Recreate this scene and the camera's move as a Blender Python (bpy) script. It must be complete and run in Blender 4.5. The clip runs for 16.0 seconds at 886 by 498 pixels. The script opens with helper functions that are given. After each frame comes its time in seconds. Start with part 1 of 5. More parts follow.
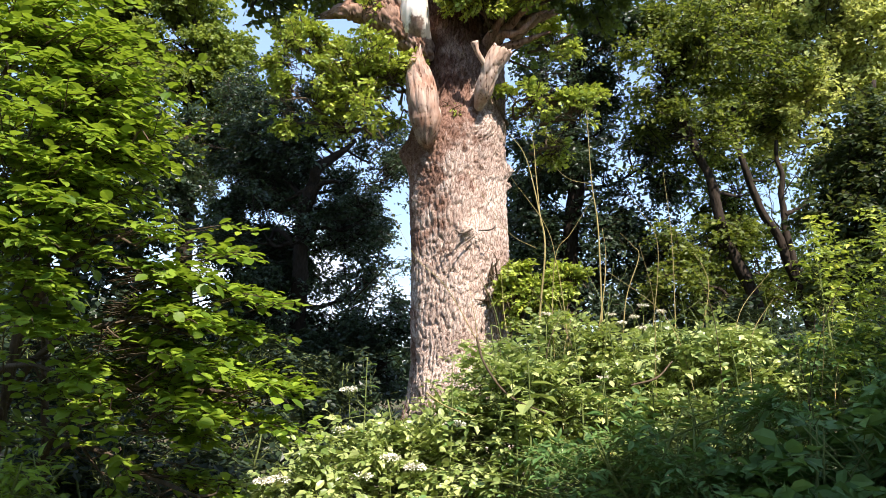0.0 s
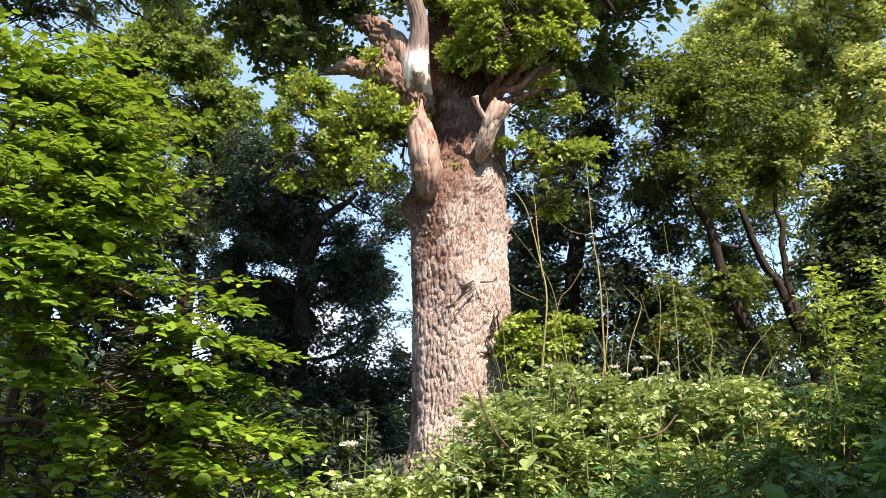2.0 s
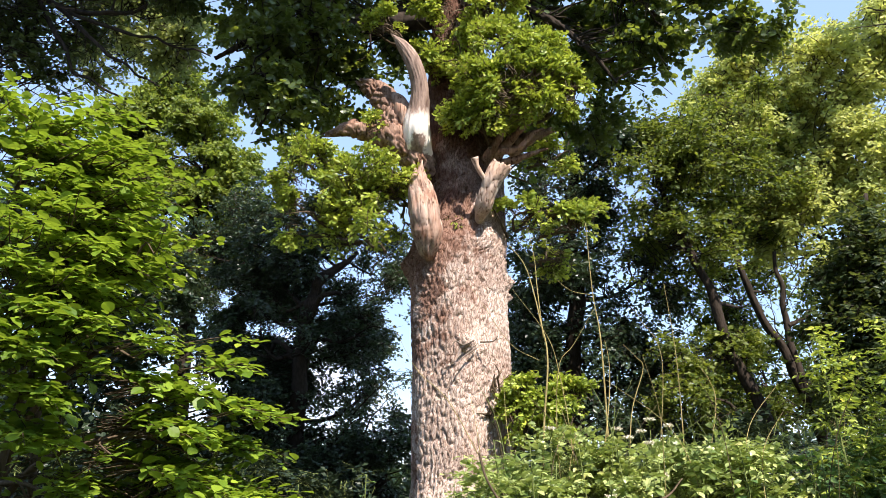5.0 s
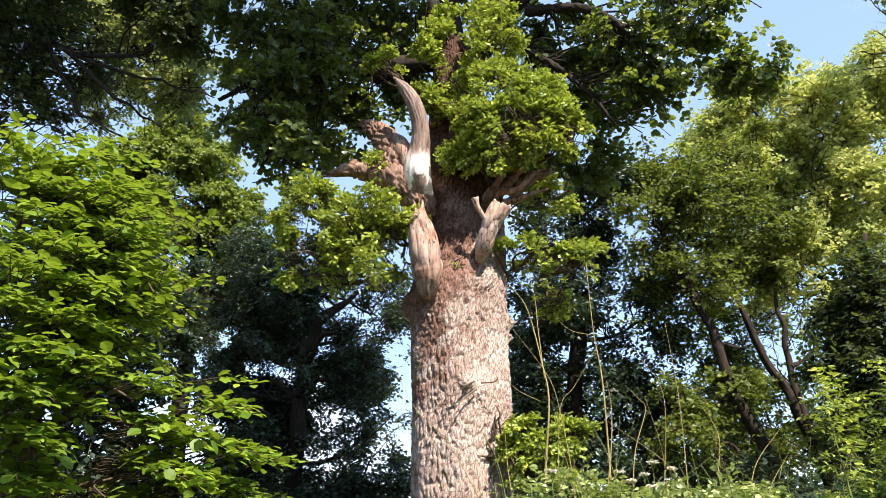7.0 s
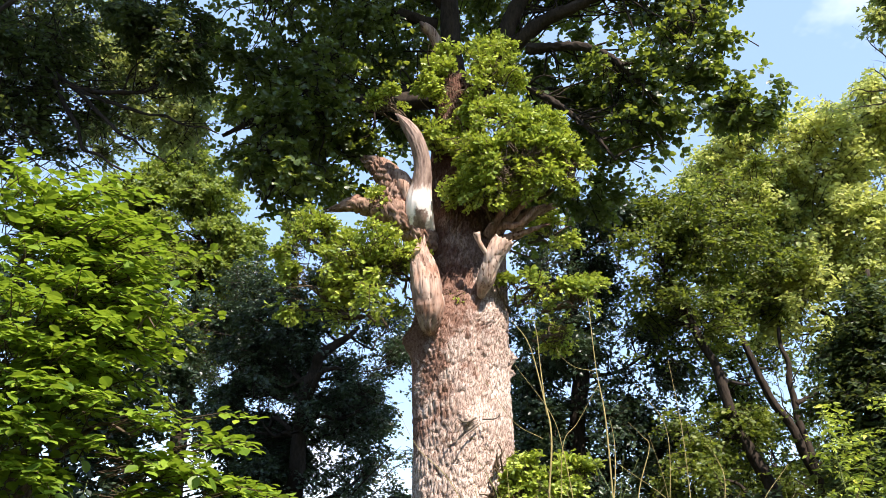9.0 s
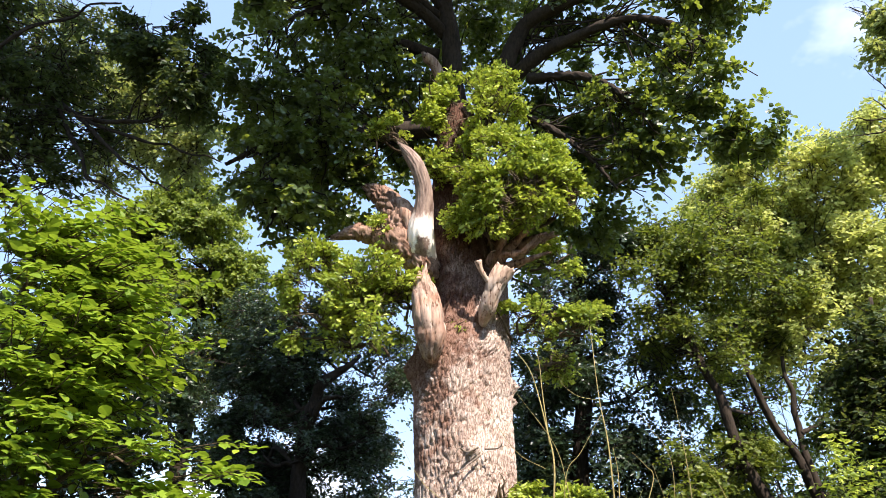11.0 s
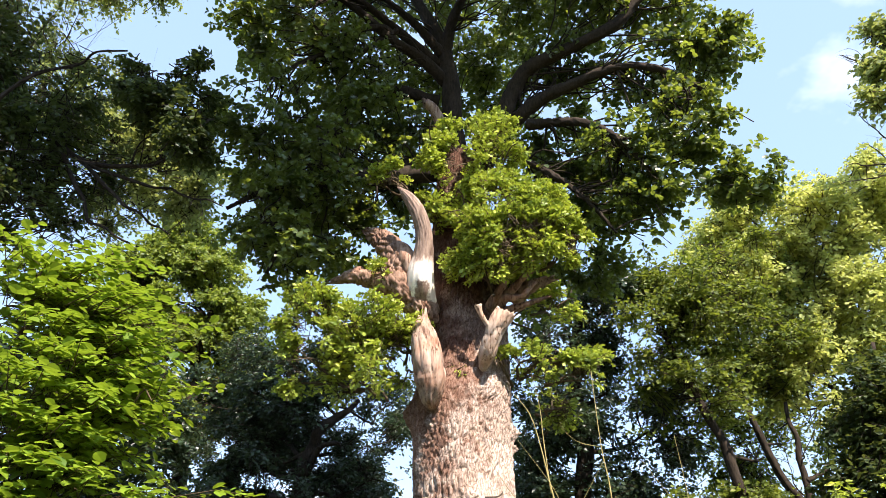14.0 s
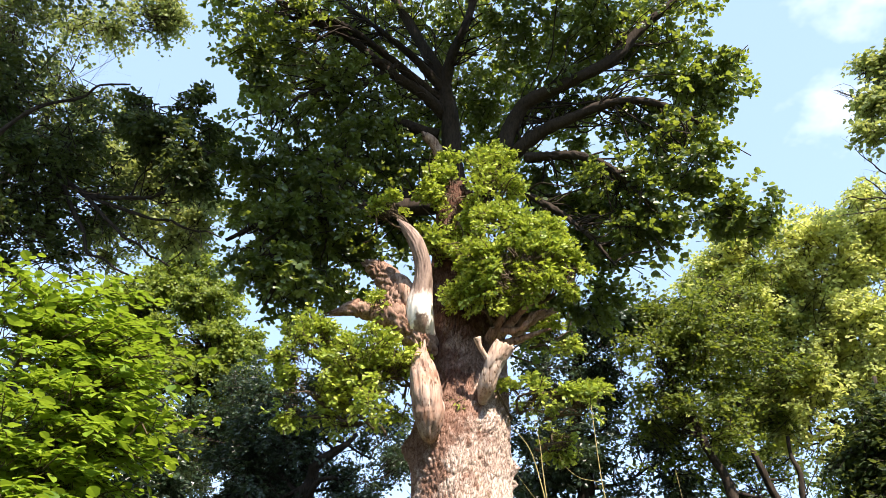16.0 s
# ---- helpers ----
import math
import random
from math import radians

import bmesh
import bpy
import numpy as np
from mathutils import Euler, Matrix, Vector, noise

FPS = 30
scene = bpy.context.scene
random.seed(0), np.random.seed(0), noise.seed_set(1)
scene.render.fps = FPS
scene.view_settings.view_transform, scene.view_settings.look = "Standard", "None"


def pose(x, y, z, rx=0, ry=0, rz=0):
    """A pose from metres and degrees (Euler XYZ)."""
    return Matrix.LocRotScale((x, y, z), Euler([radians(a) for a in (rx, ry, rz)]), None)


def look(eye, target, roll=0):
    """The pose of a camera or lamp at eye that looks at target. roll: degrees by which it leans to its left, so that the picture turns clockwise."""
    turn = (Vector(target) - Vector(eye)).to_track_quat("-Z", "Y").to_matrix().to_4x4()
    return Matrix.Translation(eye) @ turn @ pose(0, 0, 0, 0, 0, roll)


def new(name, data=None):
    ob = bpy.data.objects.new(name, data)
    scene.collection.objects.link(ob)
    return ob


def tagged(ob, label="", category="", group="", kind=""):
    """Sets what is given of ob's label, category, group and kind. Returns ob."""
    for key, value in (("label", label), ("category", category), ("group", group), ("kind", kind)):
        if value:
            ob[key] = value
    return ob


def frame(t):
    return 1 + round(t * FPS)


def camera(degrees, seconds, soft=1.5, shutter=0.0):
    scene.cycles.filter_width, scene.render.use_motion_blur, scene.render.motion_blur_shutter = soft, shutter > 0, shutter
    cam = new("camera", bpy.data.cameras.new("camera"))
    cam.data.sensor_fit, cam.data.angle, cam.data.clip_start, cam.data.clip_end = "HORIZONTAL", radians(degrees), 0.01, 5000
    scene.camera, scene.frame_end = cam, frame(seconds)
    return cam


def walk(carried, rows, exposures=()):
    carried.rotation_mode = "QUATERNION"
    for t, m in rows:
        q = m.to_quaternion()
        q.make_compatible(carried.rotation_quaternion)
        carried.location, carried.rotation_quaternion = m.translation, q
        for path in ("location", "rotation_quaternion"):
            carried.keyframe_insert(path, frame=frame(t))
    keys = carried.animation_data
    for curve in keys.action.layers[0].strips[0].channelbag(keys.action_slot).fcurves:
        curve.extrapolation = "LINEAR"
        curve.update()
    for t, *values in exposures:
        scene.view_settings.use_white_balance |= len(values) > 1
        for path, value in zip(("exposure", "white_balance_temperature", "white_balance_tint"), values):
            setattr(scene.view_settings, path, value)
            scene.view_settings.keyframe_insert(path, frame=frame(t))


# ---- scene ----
cam = camera(62.62, 16.0, soft=0.8)
PATH = [(0, pose(0, 0, 1.6, 99.00, 0, 0.00) @ pose(0, 0, 0, 0, 0, -0.00)),
        (0.5, pose(0, 0, 1.6, 100.42, 0, 0.05) @ pose(0, 0, 0, 0, 0, -0.07)),
        (1, pose(0, 0, 1.6, 101.38, 0, 0.07) @ pose(0, 0, 0, 0, 0, -0.05)),
        (1.5, pose(0, 0, 1.6, 102.20, 0, 0.10) @ pose(0, 0, 0, 0, 0, -0.10)),
        (2, pose(0, 0, 1.6, 103.07, 0, 0.11) @ pose(0, 0, 0, 0, 0, -0.09)),
        (2.5, pose(0, 0, 1.6, 103.88, 0, 0.11) @ pose(0, 0, 0, 0, 0, -0.12)),
        (3, pose(0, 0, 1.6, 104.66, 0, 0.12) @ pose(0, 0, 0, 0, 0, -0.10)),
        (3.5, pose(0, 0, 1.6, 105.37, 0, 0.14) @ pose(0, 0, 0, 0, 0, -0.08)),
        (4, pose(0, 0, 1.6, 106.16, 0, 0.10) @ pose(0, 0, 0, 0, 0, -0.11)),
        (6.5, pose(0, 0, 1.6, 110.07, 0, 0.13) @ pose(0, 0, 0, 0, 0, 0.05)),
        (7, pose(0, 0, 1.6, 110.87, 0, 0.14) @ pose(0, 0, 0, 0, 0, 0.04)),
        (7.5, pose(0, 0, 1.6, 111.70, 0, 0.18) @ pose(0, 0, 0, 0, 0, 0.11)),
        (8, pose(0, 0, 1.6, 112.35, 0, 0.19) @ pose(0, 0, 0, 0, 0, 0.10)),
        (8.5, pose(0, 0, 1.6, 113.02, 0, 0.25) @ pose(0, 0, 0, 0, 0, 0.18)),
        (9, pose(0, 0, 1.6, 113.62, 0, 0.28) @ pose(0, 0, 0, 0, 0, 0.19)),
        (11.5, pose(0, 0, 1.6, 116.33, 0, 0.45) @ pose(0, 0, 0, 0, 0, 0.26)),
        (12, pose(0, 0, 1.6, 116.83, 0, 0.44) @ pose(0, 0, 0, 0, 0, 0.27)),
        (12.5, pose(0, 0, 1.6, 117.38, 0, 0.45) @ pose(0, 0, 0, 0, 0, 0.31)),
        (13, pose(0, 0, 1.6, 118.04, 0, 0.45) @ pose(0, 0, 0, 0, 0, 0.32)),
        (13.5, pose(0, 0, 1.6, 118.66, 0, 0.45) @ pose(0, 0, 0, 0, 0, 0.32)),
        (14, pose(0, 0, 1.6, 119.27, 0, 0.44) @ pose(0, 0, 0, 0, 0, 0.32)),
        (14.5, pose(0, 0, 1.6, 119.90, 0, 0.42) @ pose(0, 0, 0, 0, 0, 0.38)),
        (15, pose(0, 0, 1.6, 120.50, 0, 0.41) @ pose(0, 0, 0, 0, 0, 0.40)),
        (15.5, pose(0, 0, 1.6, 121.10, 0, 0.39) @ pose(0, 0, 0, 0, 0, 0.43)),
        (16, pose(0, 0, 1.6, 121.81, 0, 0.38) @ pose(0, 0, 0, 0, 0, 0.41))]
EXPOSURES = [(0.0, 1.12, 6450, 17), (9.0, 1.2, 6450, 17), (16.0, 1.42, 6750, 16)]
walk(cam, PATH, EXPOSURES)

# ---------- daylight ----------
SUN_AZ, SUN_EL = radians(152), radians(50)
sky_world = bpy.data.worlds.new("summer_sky")
scene.world = sky_world
sky_world.use_nodes = True
wt = sky_world.node_tree
wt.nodes.clear()
w_out = wt.nodes.new("ShaderNodeOutputWorld")
w_bg = wt.nodes.new("ShaderNodeBackground")
w_sky = wt.nodes.new("ShaderNodeTexSky")
w_sky.sky_type = "NISHITA"
w_sky.sun_disc = False
w_sky.sun_elevation, w_sky.sun_rotation = SUN_EL, SUN_AZ
w_sky.air_density, w_sky.dust_density, w_sky.ozone_density = 1.0, 0.2, 1.6
w_co = wt.nodes.new("ShaderNodeTexCoord")
w_map = wt.nodes.new("ShaderNodeMapping")
w_map.inputs["Scale"].default_value = (1.0, 1.0, 1.6)
w_noise = wt.nodes.new("ShaderNodeTexNoise")
w_noise.inputs["Scale"].default_value = 2.6
w_noise.inputs["Detail"].default_value = 6.0
w_noise.inputs["Roughness"].default_value = 0.55
w_ramp = wt.nodes.new("ShaderNodeValToRGB")
w_ramp.color_ramp.elements[0].position = 0.6
w_ramp.color_ramp.elements[1].position = 0.86
w_mix = wt.nodes.new("ShaderNodeMix")
w_mix.data_type = "RGBA"
w_mix.inputs["B"].default_value = (8.5, 8.7, 9.0, 1)
wt.links.new(w_co.outputs["Generated"], w_map.inputs["Vector"])
wt.links.new(w_map.outputs["Vector"], w_noise.inputs["Vector"])
# white cumulus: one low behind the wood, one high to the east
cover = w_noise.outputs["Fac"]
for toward, inner, gain in (((-0.127, 0.987, 0.101), 0.99, 0.26), ((0.461, 0.571, 0.679), 0.97, 0.24)):
    w_dot = wt.nodes.new("ShaderNodeVectorMath")
    w_dot.operation = "DOT_PRODUCT"
    w_dot.inputs[1].default_value = toward
    wt.links.new(w_co.outputs["Generated"], w_dot.inputs[0])
    w_near = wt.nodes.new("ShaderNodeMapRange")
    w_near.inputs["From Min"].default_value, w_near.inputs["From Max"].default_value = inner, 1.0
    w_near.inputs["To Max"].default_value = gain
    wt.links.new(w_dot.outputs["Value"], w_near.inputs["Value"])
    w_add = wt.nodes.new("ShaderNodeMath")
    wt.links.new(cover, w_add.inputs[0])
    wt.links.new(w_near.outputs[0], w_add.inputs[1])
    cover = w_add.outputs[0]
wt.links.new(cover, w_ramp.inputs["Fac"])
wt.links.new(w_ramp.outputs["Color"], w_mix.inputs["Factor"])
w_haze = wt.nodes.new("ShaderNodeMix")
w_haze.data_type = "RGBA"
w_haze.inputs[0].default_value = 0.42
w_haze.inputs["B"].default_value = (3.9, 5.75, 8.4, 1)
wt.links.new(w_sky.outputs["Color"], w_haze.inputs["A"])
wt.links.new(w_haze.outputs["Result"], w_mix.inputs["A"])
wt.links.new(w_mix.outputs["Result"], w_bg.inputs["Color"])
w_bg.inputs["Strength"].default_value = 0.1
wt.links.new(w_bg.outputs["Background"], w_out.inputs["Surface"])

sun_data = bpy.data.lights.new("sun", "SUN")
sun_data.energy, sun_data.angle, sun_data.color = 5.0, radians(0.55), (1.0, 0.93, 0.82)
sun = new("sun", sun_data)
to_sun = Vector((math.sin(SUN_AZ) * math.cos(SUN_EL), math.cos(SUN_AZ) * math.cos(SUN_EL), math.sin(SUN_EL)))
sun.matrix_world = look(to_sun * 60, (0, 0, 0))


# ---------- materials ----------
def blank(name):
    m = bpy.data.materials.new(name)
    m.use_nodes = True
    nt = m.node_tree
    nt.nodes.clear()
    out = nt.nodes.new("ShaderNodeOutputMaterial")
    bsdf = nt.nodes.new("ShaderNodeBsdfPrincipled")
    nt.links.new(bsdf.outputs[0], out.inputs[0])
    return m, nt, out, bsdf


def ramp(nt, source, stops):
    r = nt.nodes.new("ShaderNodeValToRGB")
    while len(r.color_ramp.elements) < len(stops):
        r.color_ramp.elements.new(0.5)
    for e, (pos, col) in zip(r.color_ramp.elements, stops):
        e.position, e.color = pos, (*col, 1)
    nt.links.new(source, r.inputs["Fac"])
    return r.outputs["Color"]


def tex_noise(nt, scale, detail=4.0, rough=0.55, stretch=(1, 1, 1)):
    co = nt.nodes.new("ShaderNodeTexCoord")
    mp = nt.nodes.new("ShaderNodeMapping")
    mp.inputs["Scale"].default_value = stretch
    n = nt.nodes.new("ShaderNodeTexNoise")
    n.inputs["Scale"].default_value, n.inputs["Detail"].default_value, n.inputs["Roughness"].default_value = scale, detail, rough
    nt.links.new(co.outputs["Object"], mp.inputs["Vector"])
    nt.links.new(mp.outputs["Vector"], n.inputs["Vector"])
    return n.outputs["Fac"]


def mixed(nt, fac, a, b, blend="MIX"):
    m = nt.nodes.new("ShaderNodeMix")
    m.data_type, m.blend_type = "RGBA", blend
    for key, v in (("Factor", fac), ("A", a), ("B", b)):
        if hasattr(v, "links"):
            nt.links.new(v, m.inputs[key])
        elif key == "Factor":
            m.inputs[0].default_value = v
        else:
            m.inputs[key].default_value = (*v, 1)
    return m.outputs["Result"]


def bump(nt, bsdf, height, strength, distance):
    b = nt.nodes.new("ShaderNodeBump")
    b.inputs["Strength"].default_value, b.inputs["Distance"].default_value = strength, distance
    nt.links.new(height, b.inputs["Height"])
    nt.links.new(b.outputs["Normal"], bsdf.inputs["Normal"])


def leaf_material(name, dark, light, through_col, share=0.38, rough=0.5, gloss=0.35):
    m, nt, out, bsdf = blank(name)
    geo = nt.nodes.new("ShaderNodeNewGeometry")
    info = nt.nodes.new("ShaderNodeObjectInfo")
    add = nt.nodes.new("ShaderNodeMath")
    add.operation = "ADD"
    wrap = nt.nodes.new("ShaderNodeMath")
    wrap.operation = "FRACT"
    nt.links.new(geo.outputs["Random Per Island"], add.inputs[0])
    nt.links.new(info.outputs["Random"], add.inputs[1])
    nt.links.new(add.outputs[0], wrap.inputs[0])
    mid = tuple((a + b) / 2 for a, b in zip(dark, light))
    col = ramp(nt, wrap.outputs[0], [(0.0, dark), (0.55, mid), (0.96, light), (1.0, (light[0] * 1.25, light[1] * 1.05, light[2]))])
    big = tex_noise(nt, 0.7, 3.0)
    tone = ramp(nt, big, [(0.3, (0.78, 0.82, 0.85)), (0.7, (1.15, 1.1, 1.0))])
    col = mixed(nt, 1.0, col, tone, "MULTIPLY")
    nt.links.new(col, bsdf.inputs["Base Color"])
    bsdf.inputs["Roughness"].default_value = rough
    bsdf.inputs["Specular IOR Level"].default_value = gloss
    tr = nt.nodes.new("ShaderNodeBsdfTranslucent")
    tcol = mixed(nt, 1.0, through_col, tone, "MULTIPLY")
    nt.links.new(tcol, tr.inputs["Color"])
    mx = nt.nodes.new("ShaderNodeMixShader")
    mx.inputs[0].default_value = share
    nt.links.new(bsdf.outputs[0], mx.inputs[1])
    nt.links.new(tr.outputs[0], mx.inputs[2])
    nt.links.new(mx.outputs[0], out.inputs[0])
    return m


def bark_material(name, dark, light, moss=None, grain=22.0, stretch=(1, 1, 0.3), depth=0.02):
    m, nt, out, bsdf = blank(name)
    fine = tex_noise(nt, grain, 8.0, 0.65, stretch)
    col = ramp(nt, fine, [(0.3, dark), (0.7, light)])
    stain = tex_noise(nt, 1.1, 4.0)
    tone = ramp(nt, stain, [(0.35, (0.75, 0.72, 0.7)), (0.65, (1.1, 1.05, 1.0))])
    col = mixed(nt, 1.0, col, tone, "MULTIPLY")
    if moss:
        patch = tex_noise(nt, 2.3, 5.0)
        fac = ramp(nt, patch, [(0.55, (0, 0, 0)), (0.75, (0.6, 0.6, 0.6))])
        col = mixed(nt, fac, col, moss)
    nt.links.new(col, bsdf.inputs["Base Color"])
    bsdf.inputs["Roughness"].default_value = 0.9
    bsdf.inputs["Specular IOR Level"].default_value = 0.15
    bump(nt, bsdf, fine, 0.7, depth)
    return m


def rugged_bark(name):
    """Oak bark: weathered ridges, thin brown fissures along the trunk, lichen-grey patches."""
    m, nt, out, bsdf = blank(name)
    fine = tex_noise(nt, 26.0, 8.0, 0.7, (1, 1, 0.35))
    col = ramp(nt, fine, [(0.25, (0.3, 0.22, 0.18)), (0.5, (0.56, 0.465, 0.4)), (0.75, (0.72, 0.64, 0.575))])
    co = nt.nodes.new("ShaderNodeTexCoord")
    wob = nt.nodes.new("ShaderNodeTexNoise")
    wob.inputs["Scale"].default_value = 5.0
    nt.links.new(co.outputs["Object"], wob.inputs["Vector"])
    shift = nt.nodes.new("ShaderNodeVectorMath")
    shift.operation = "MULTIPLY_ADD"
    shift.inputs[1].default_value = (0.12, 0.12, 0.2)
    nt.links.new(wob.outputs["Color"], shift.inputs[0])
    nt.links.new(co.outputs["Object"], shift.inputs[2])
    mp = nt.nodes.new("ShaderNodeMapping")
    mp.inputs["Scale"].default_value = (30, 30, 8.0)
    nt.links.new(shift.outputs[0], mp.inputs["Vector"])
    vor = nt.nodes.new("ShaderNodeTexVoronoi")
    vor.feature = "DISTANCE_TO_EDGE"
    vor.inputs["Scale"].default_value = 1.0
    nt.links.new(mp.outputs["Vector"], vor.inputs["Vector"])
    crack = ramp(nt, vor.outputs["Distance"], [(0.0, (0.5, 0.4, 0.35)), (0.05, (0.8, 0.74, 0.7)), (0.12, (1, 1, 1))])
    col = mixed(nt, 1.0, col, crack, "MULTIPLY")
    tone = ramp(nt, tex_noise(nt, 1.3, 4.0), [(0.35, (0.76, 0.67, 0.62)), (0.62, (1.1, 1.07, 1.04))])
    col = mixed(nt, 1.0, col, tone, "MULTIPLY")
    # red-brown burred patches, mostly high on the bole
    sep0 = nt.nodes.new("ShaderNodeSeparateXYZ")
    nt.links.new(co.outputs["Object"], sep0.inputs[0])
    high = nt.nodes.new("ShaderNodeMapRange")
    high.inputs["From Min"].default_value, high.inputs["From Max"].default_value = 2.5, 5.6
    high.inputs["To Min"].default_value, high.inputs["To Max"].default_value = -0.1, 0.13
    nt.links.new(sep0.outputs["Z"], high.inputs["Value"])
    burred = nt.nodes.new("ShaderNodeMath")
    nt.links.new(tex_noise(nt, 1.7, 6.0, 0.65), burred.inputs[0])
    flank = nt.nodes.new("ShaderNodeMath")
    flank.operation = "MULTIPLY_ADD"
    flank.inputs[1].default_value = -0.15
    nt.links.new(sep0.outputs["X"], flank.inputs[0])
    nt.links.new(high.outputs[0], flank.inputs[2])
    nt.links.new(flank.outputs[0], burred.inputs[1])
    red = ramp(nt, burred.outputs[0], [(0.54, (1, 1, 1)), (0.65, (0.52, 0.39, 0.34))])
    col = mixed(nt, 1.0, col, red, "MULTIPLY")
    # shade on the upper bole put into the bark colour, with a ragged lower edge
    sep = nt.nodes.new("ShaderNodeSeparateXYZ")
    nt.links.new(co.outputs["Object"], sep.inputs[0])
    ragged = nt.nodes.new("ShaderNodeMath")
    ragged.operation = "MULTIPLY_ADD"
    ragged.inputs[1].default_value = 2.0
    nt.links.new(tex_noise(nt, 3.0, 5.0), ragged.inputs[0])
    nt.links.new(sep.outputs["Z"], ragged.inputs[2])
    span = nt.nodes.new("ShaderNodeMapRange")
    span.inputs["From Min"].default_value, span.inputs["From Max"].default_value = 6.9, 7.5
    nt.links.new(ragged.outputs[0], span.inputs["Value"])
    col = mixed(nt, span.outputs[0], col, mixed(nt, 1.0, col, (0.46, 0.4, 0.37), "MULTIPLY"))
    nt.links.new(col, bsdf.inputs["Base Color"])
    bsdf.inputs["Roughness"].default_value = 0.88
    bsdf.inputs["Specular IOR Level"].default_value = 0.2
    b1 = nt.nodes.new("ShaderNodeBump")
    b1.inputs["Strength"].default_value, b1.inputs["Distance"].default_value = 0.8, 0.025
    nt.links.new(crack, b1.inputs["Height"])
    b2 = nt.nodes.new("ShaderNodeBump")
    b2.inputs["Strength"].default_value, b2.inputs["Distance"].default_value = 0.7, 0.02
    nt.links.new(fine, b2.inputs["Height"])
    nt.links.new(b1.outputs["Normal"], b2.inputs["Normal"])
    nt.links.new(b2.outputs["Normal"], bsdf.inputs["Normal"])
    return m


M_OAK_BARK = rugged_bark("oak_bark")
# limb bark darkened to stand for the deep shade inside crowns
M_SHADED_BARK = bark_material("shaded_bark", (0.02, 0.016, 0.012), (0.055, 0.043, 0.033))
M_GREY_BARK = bark_material("grey_bark", (0.09, 0.075, 0.06), (0.26, 0.21, 0.17), moss=(0.07, 0.09, 0.03))
def cracked_wood(name, dark, light):
    """Barkless weathered wood: brown streaks and dark hairline cracks along the limb."""
    m, nt, out, bsdf = blank(name)
    grain = tex_noise(nt, 12.0, 8.0, 0.65, (1, 1, 0.14))
    col = ramp(nt, grain, [(0.3, dark), (0.52, tuple((a + b) / 2 for a, b in zip(dark, light))), (0.72, light)])
    line = tex_noise(nt, 26.0, 5.0, 0.55, (1, 1, 0.03))
    cracks = ramp(nt, line, [(0.34, (0.36, 0.28, 0.23)), (0.43, (1, 1, 1))])
    col = mixed(nt, 1.0, col, cracks, "MULTIPLY")
    rust = ramp(nt, tex_noise(nt, 2.6, 4.0), [(0.4, (1, 1, 1)), (0.65, (0.97, 0.8, 0.7))])
    nt.links.new(mixed(nt, 1.0, col, rust, "MULTIPLY"), bsdf.inputs["Base Color"])
    bsdf.inputs["Roughness"].default_value = 0.85
    bsdf.inputs["Specular IOR Level"].default_value = 0.2
    bump(nt, bsdf, cracks, 0.8, 0.02)
    return m


M_DEAD_WOOD = cracked_wood("dead_wood", (0.17, 0.095, 0.065), (0.58, 0.44, 0.35))
M_BROWN_WOOD = cracked_wood("brown_limb_wood", (0.1, 0.055, 0.04), (0.44, 0.3, 0.22))
M_STUB = cracked_wood("weathered_stub_wood", (0.32, 0.23, 0.17), (0.68, 0.58, 0.49))
def bleached(name, low, high):
    """Weathered limb wood with a barkless, sun-bleached wound between two heights."""
    m, nt, out, bsdf = blank(name)
    grain = tex_noise(nt, 13.0, 8.0, 0.65, (1, 1, 0.13))
    wood = ramp(nt, grain, [(0.3, (0.1, 0.055, 0.04)), (0.7, (0.42, 0.3, 0.23))])
    pale = ramp(nt, grain, [(0.2, (0.7, 0.58, 0.48)), (0.45, (0.9, 0.82, 0.73))])
    co = nt.nodes.new("ShaderNodeTexCoord")
    sep = nt.nodes.new("ShaderNodeSeparateXYZ")
    nt.links.new(co.outputs["Object"], sep.inputs[0])
    ragged = nt.nodes.new("ShaderNodeMath")
    ragged.operation = "MULTIPLY_ADD"
    ragged.inputs[1].default_value = 1.1
    nt.links.new(tex_noise(nt, 3.5, 5.0, 0.6, (1, 1, 0.5)), ragged.inputs[0])
    nt.links.new(sep.outputs["Z"], ragged.inputs[2])
    span = nt.nodes.new("ShaderNodeMapRange")
    span.inputs["From Min"].default_value, span.inputs["From Max"].default_value = low + 0.3, high + 0.45
    nt.links.new(ragged.outputs[0], span.inputs["Value"])
    fac = ramp(nt, span.outputs[0], [(0.0, (0, 0, 0)), (0.12, (1, 1, 1)), (0.55, (1, 1, 1)), (0.95, (0, 0, 0))])
    nt.links.new(mixed(nt, fac, wood, pale), bsdf.inputs["Base Color"])
    bsdf.inputs["Roughness"].default_value = 0.8
    bump(nt, bsdf, grain, 0.6, 0.015)
    return m


M_HORN = bleached("bleached_limb_wood", 7.46, 7.95)
M_WHIP = bark_material("dry_stem", (0.24, 0.2, 0.08), (0.45, 0.39, 0.18), grain=30.0)
M_TWIG = bark_material("twig_bark", (0.06, 0.045, 0.03), (0.15, 0.115, 0.075), grain=30.0)
M_GREEN_STEM = bark_material("green_stem", (0.1, 0.14, 0.04), (0.22, 0.27, 0.09), grain=30.0)

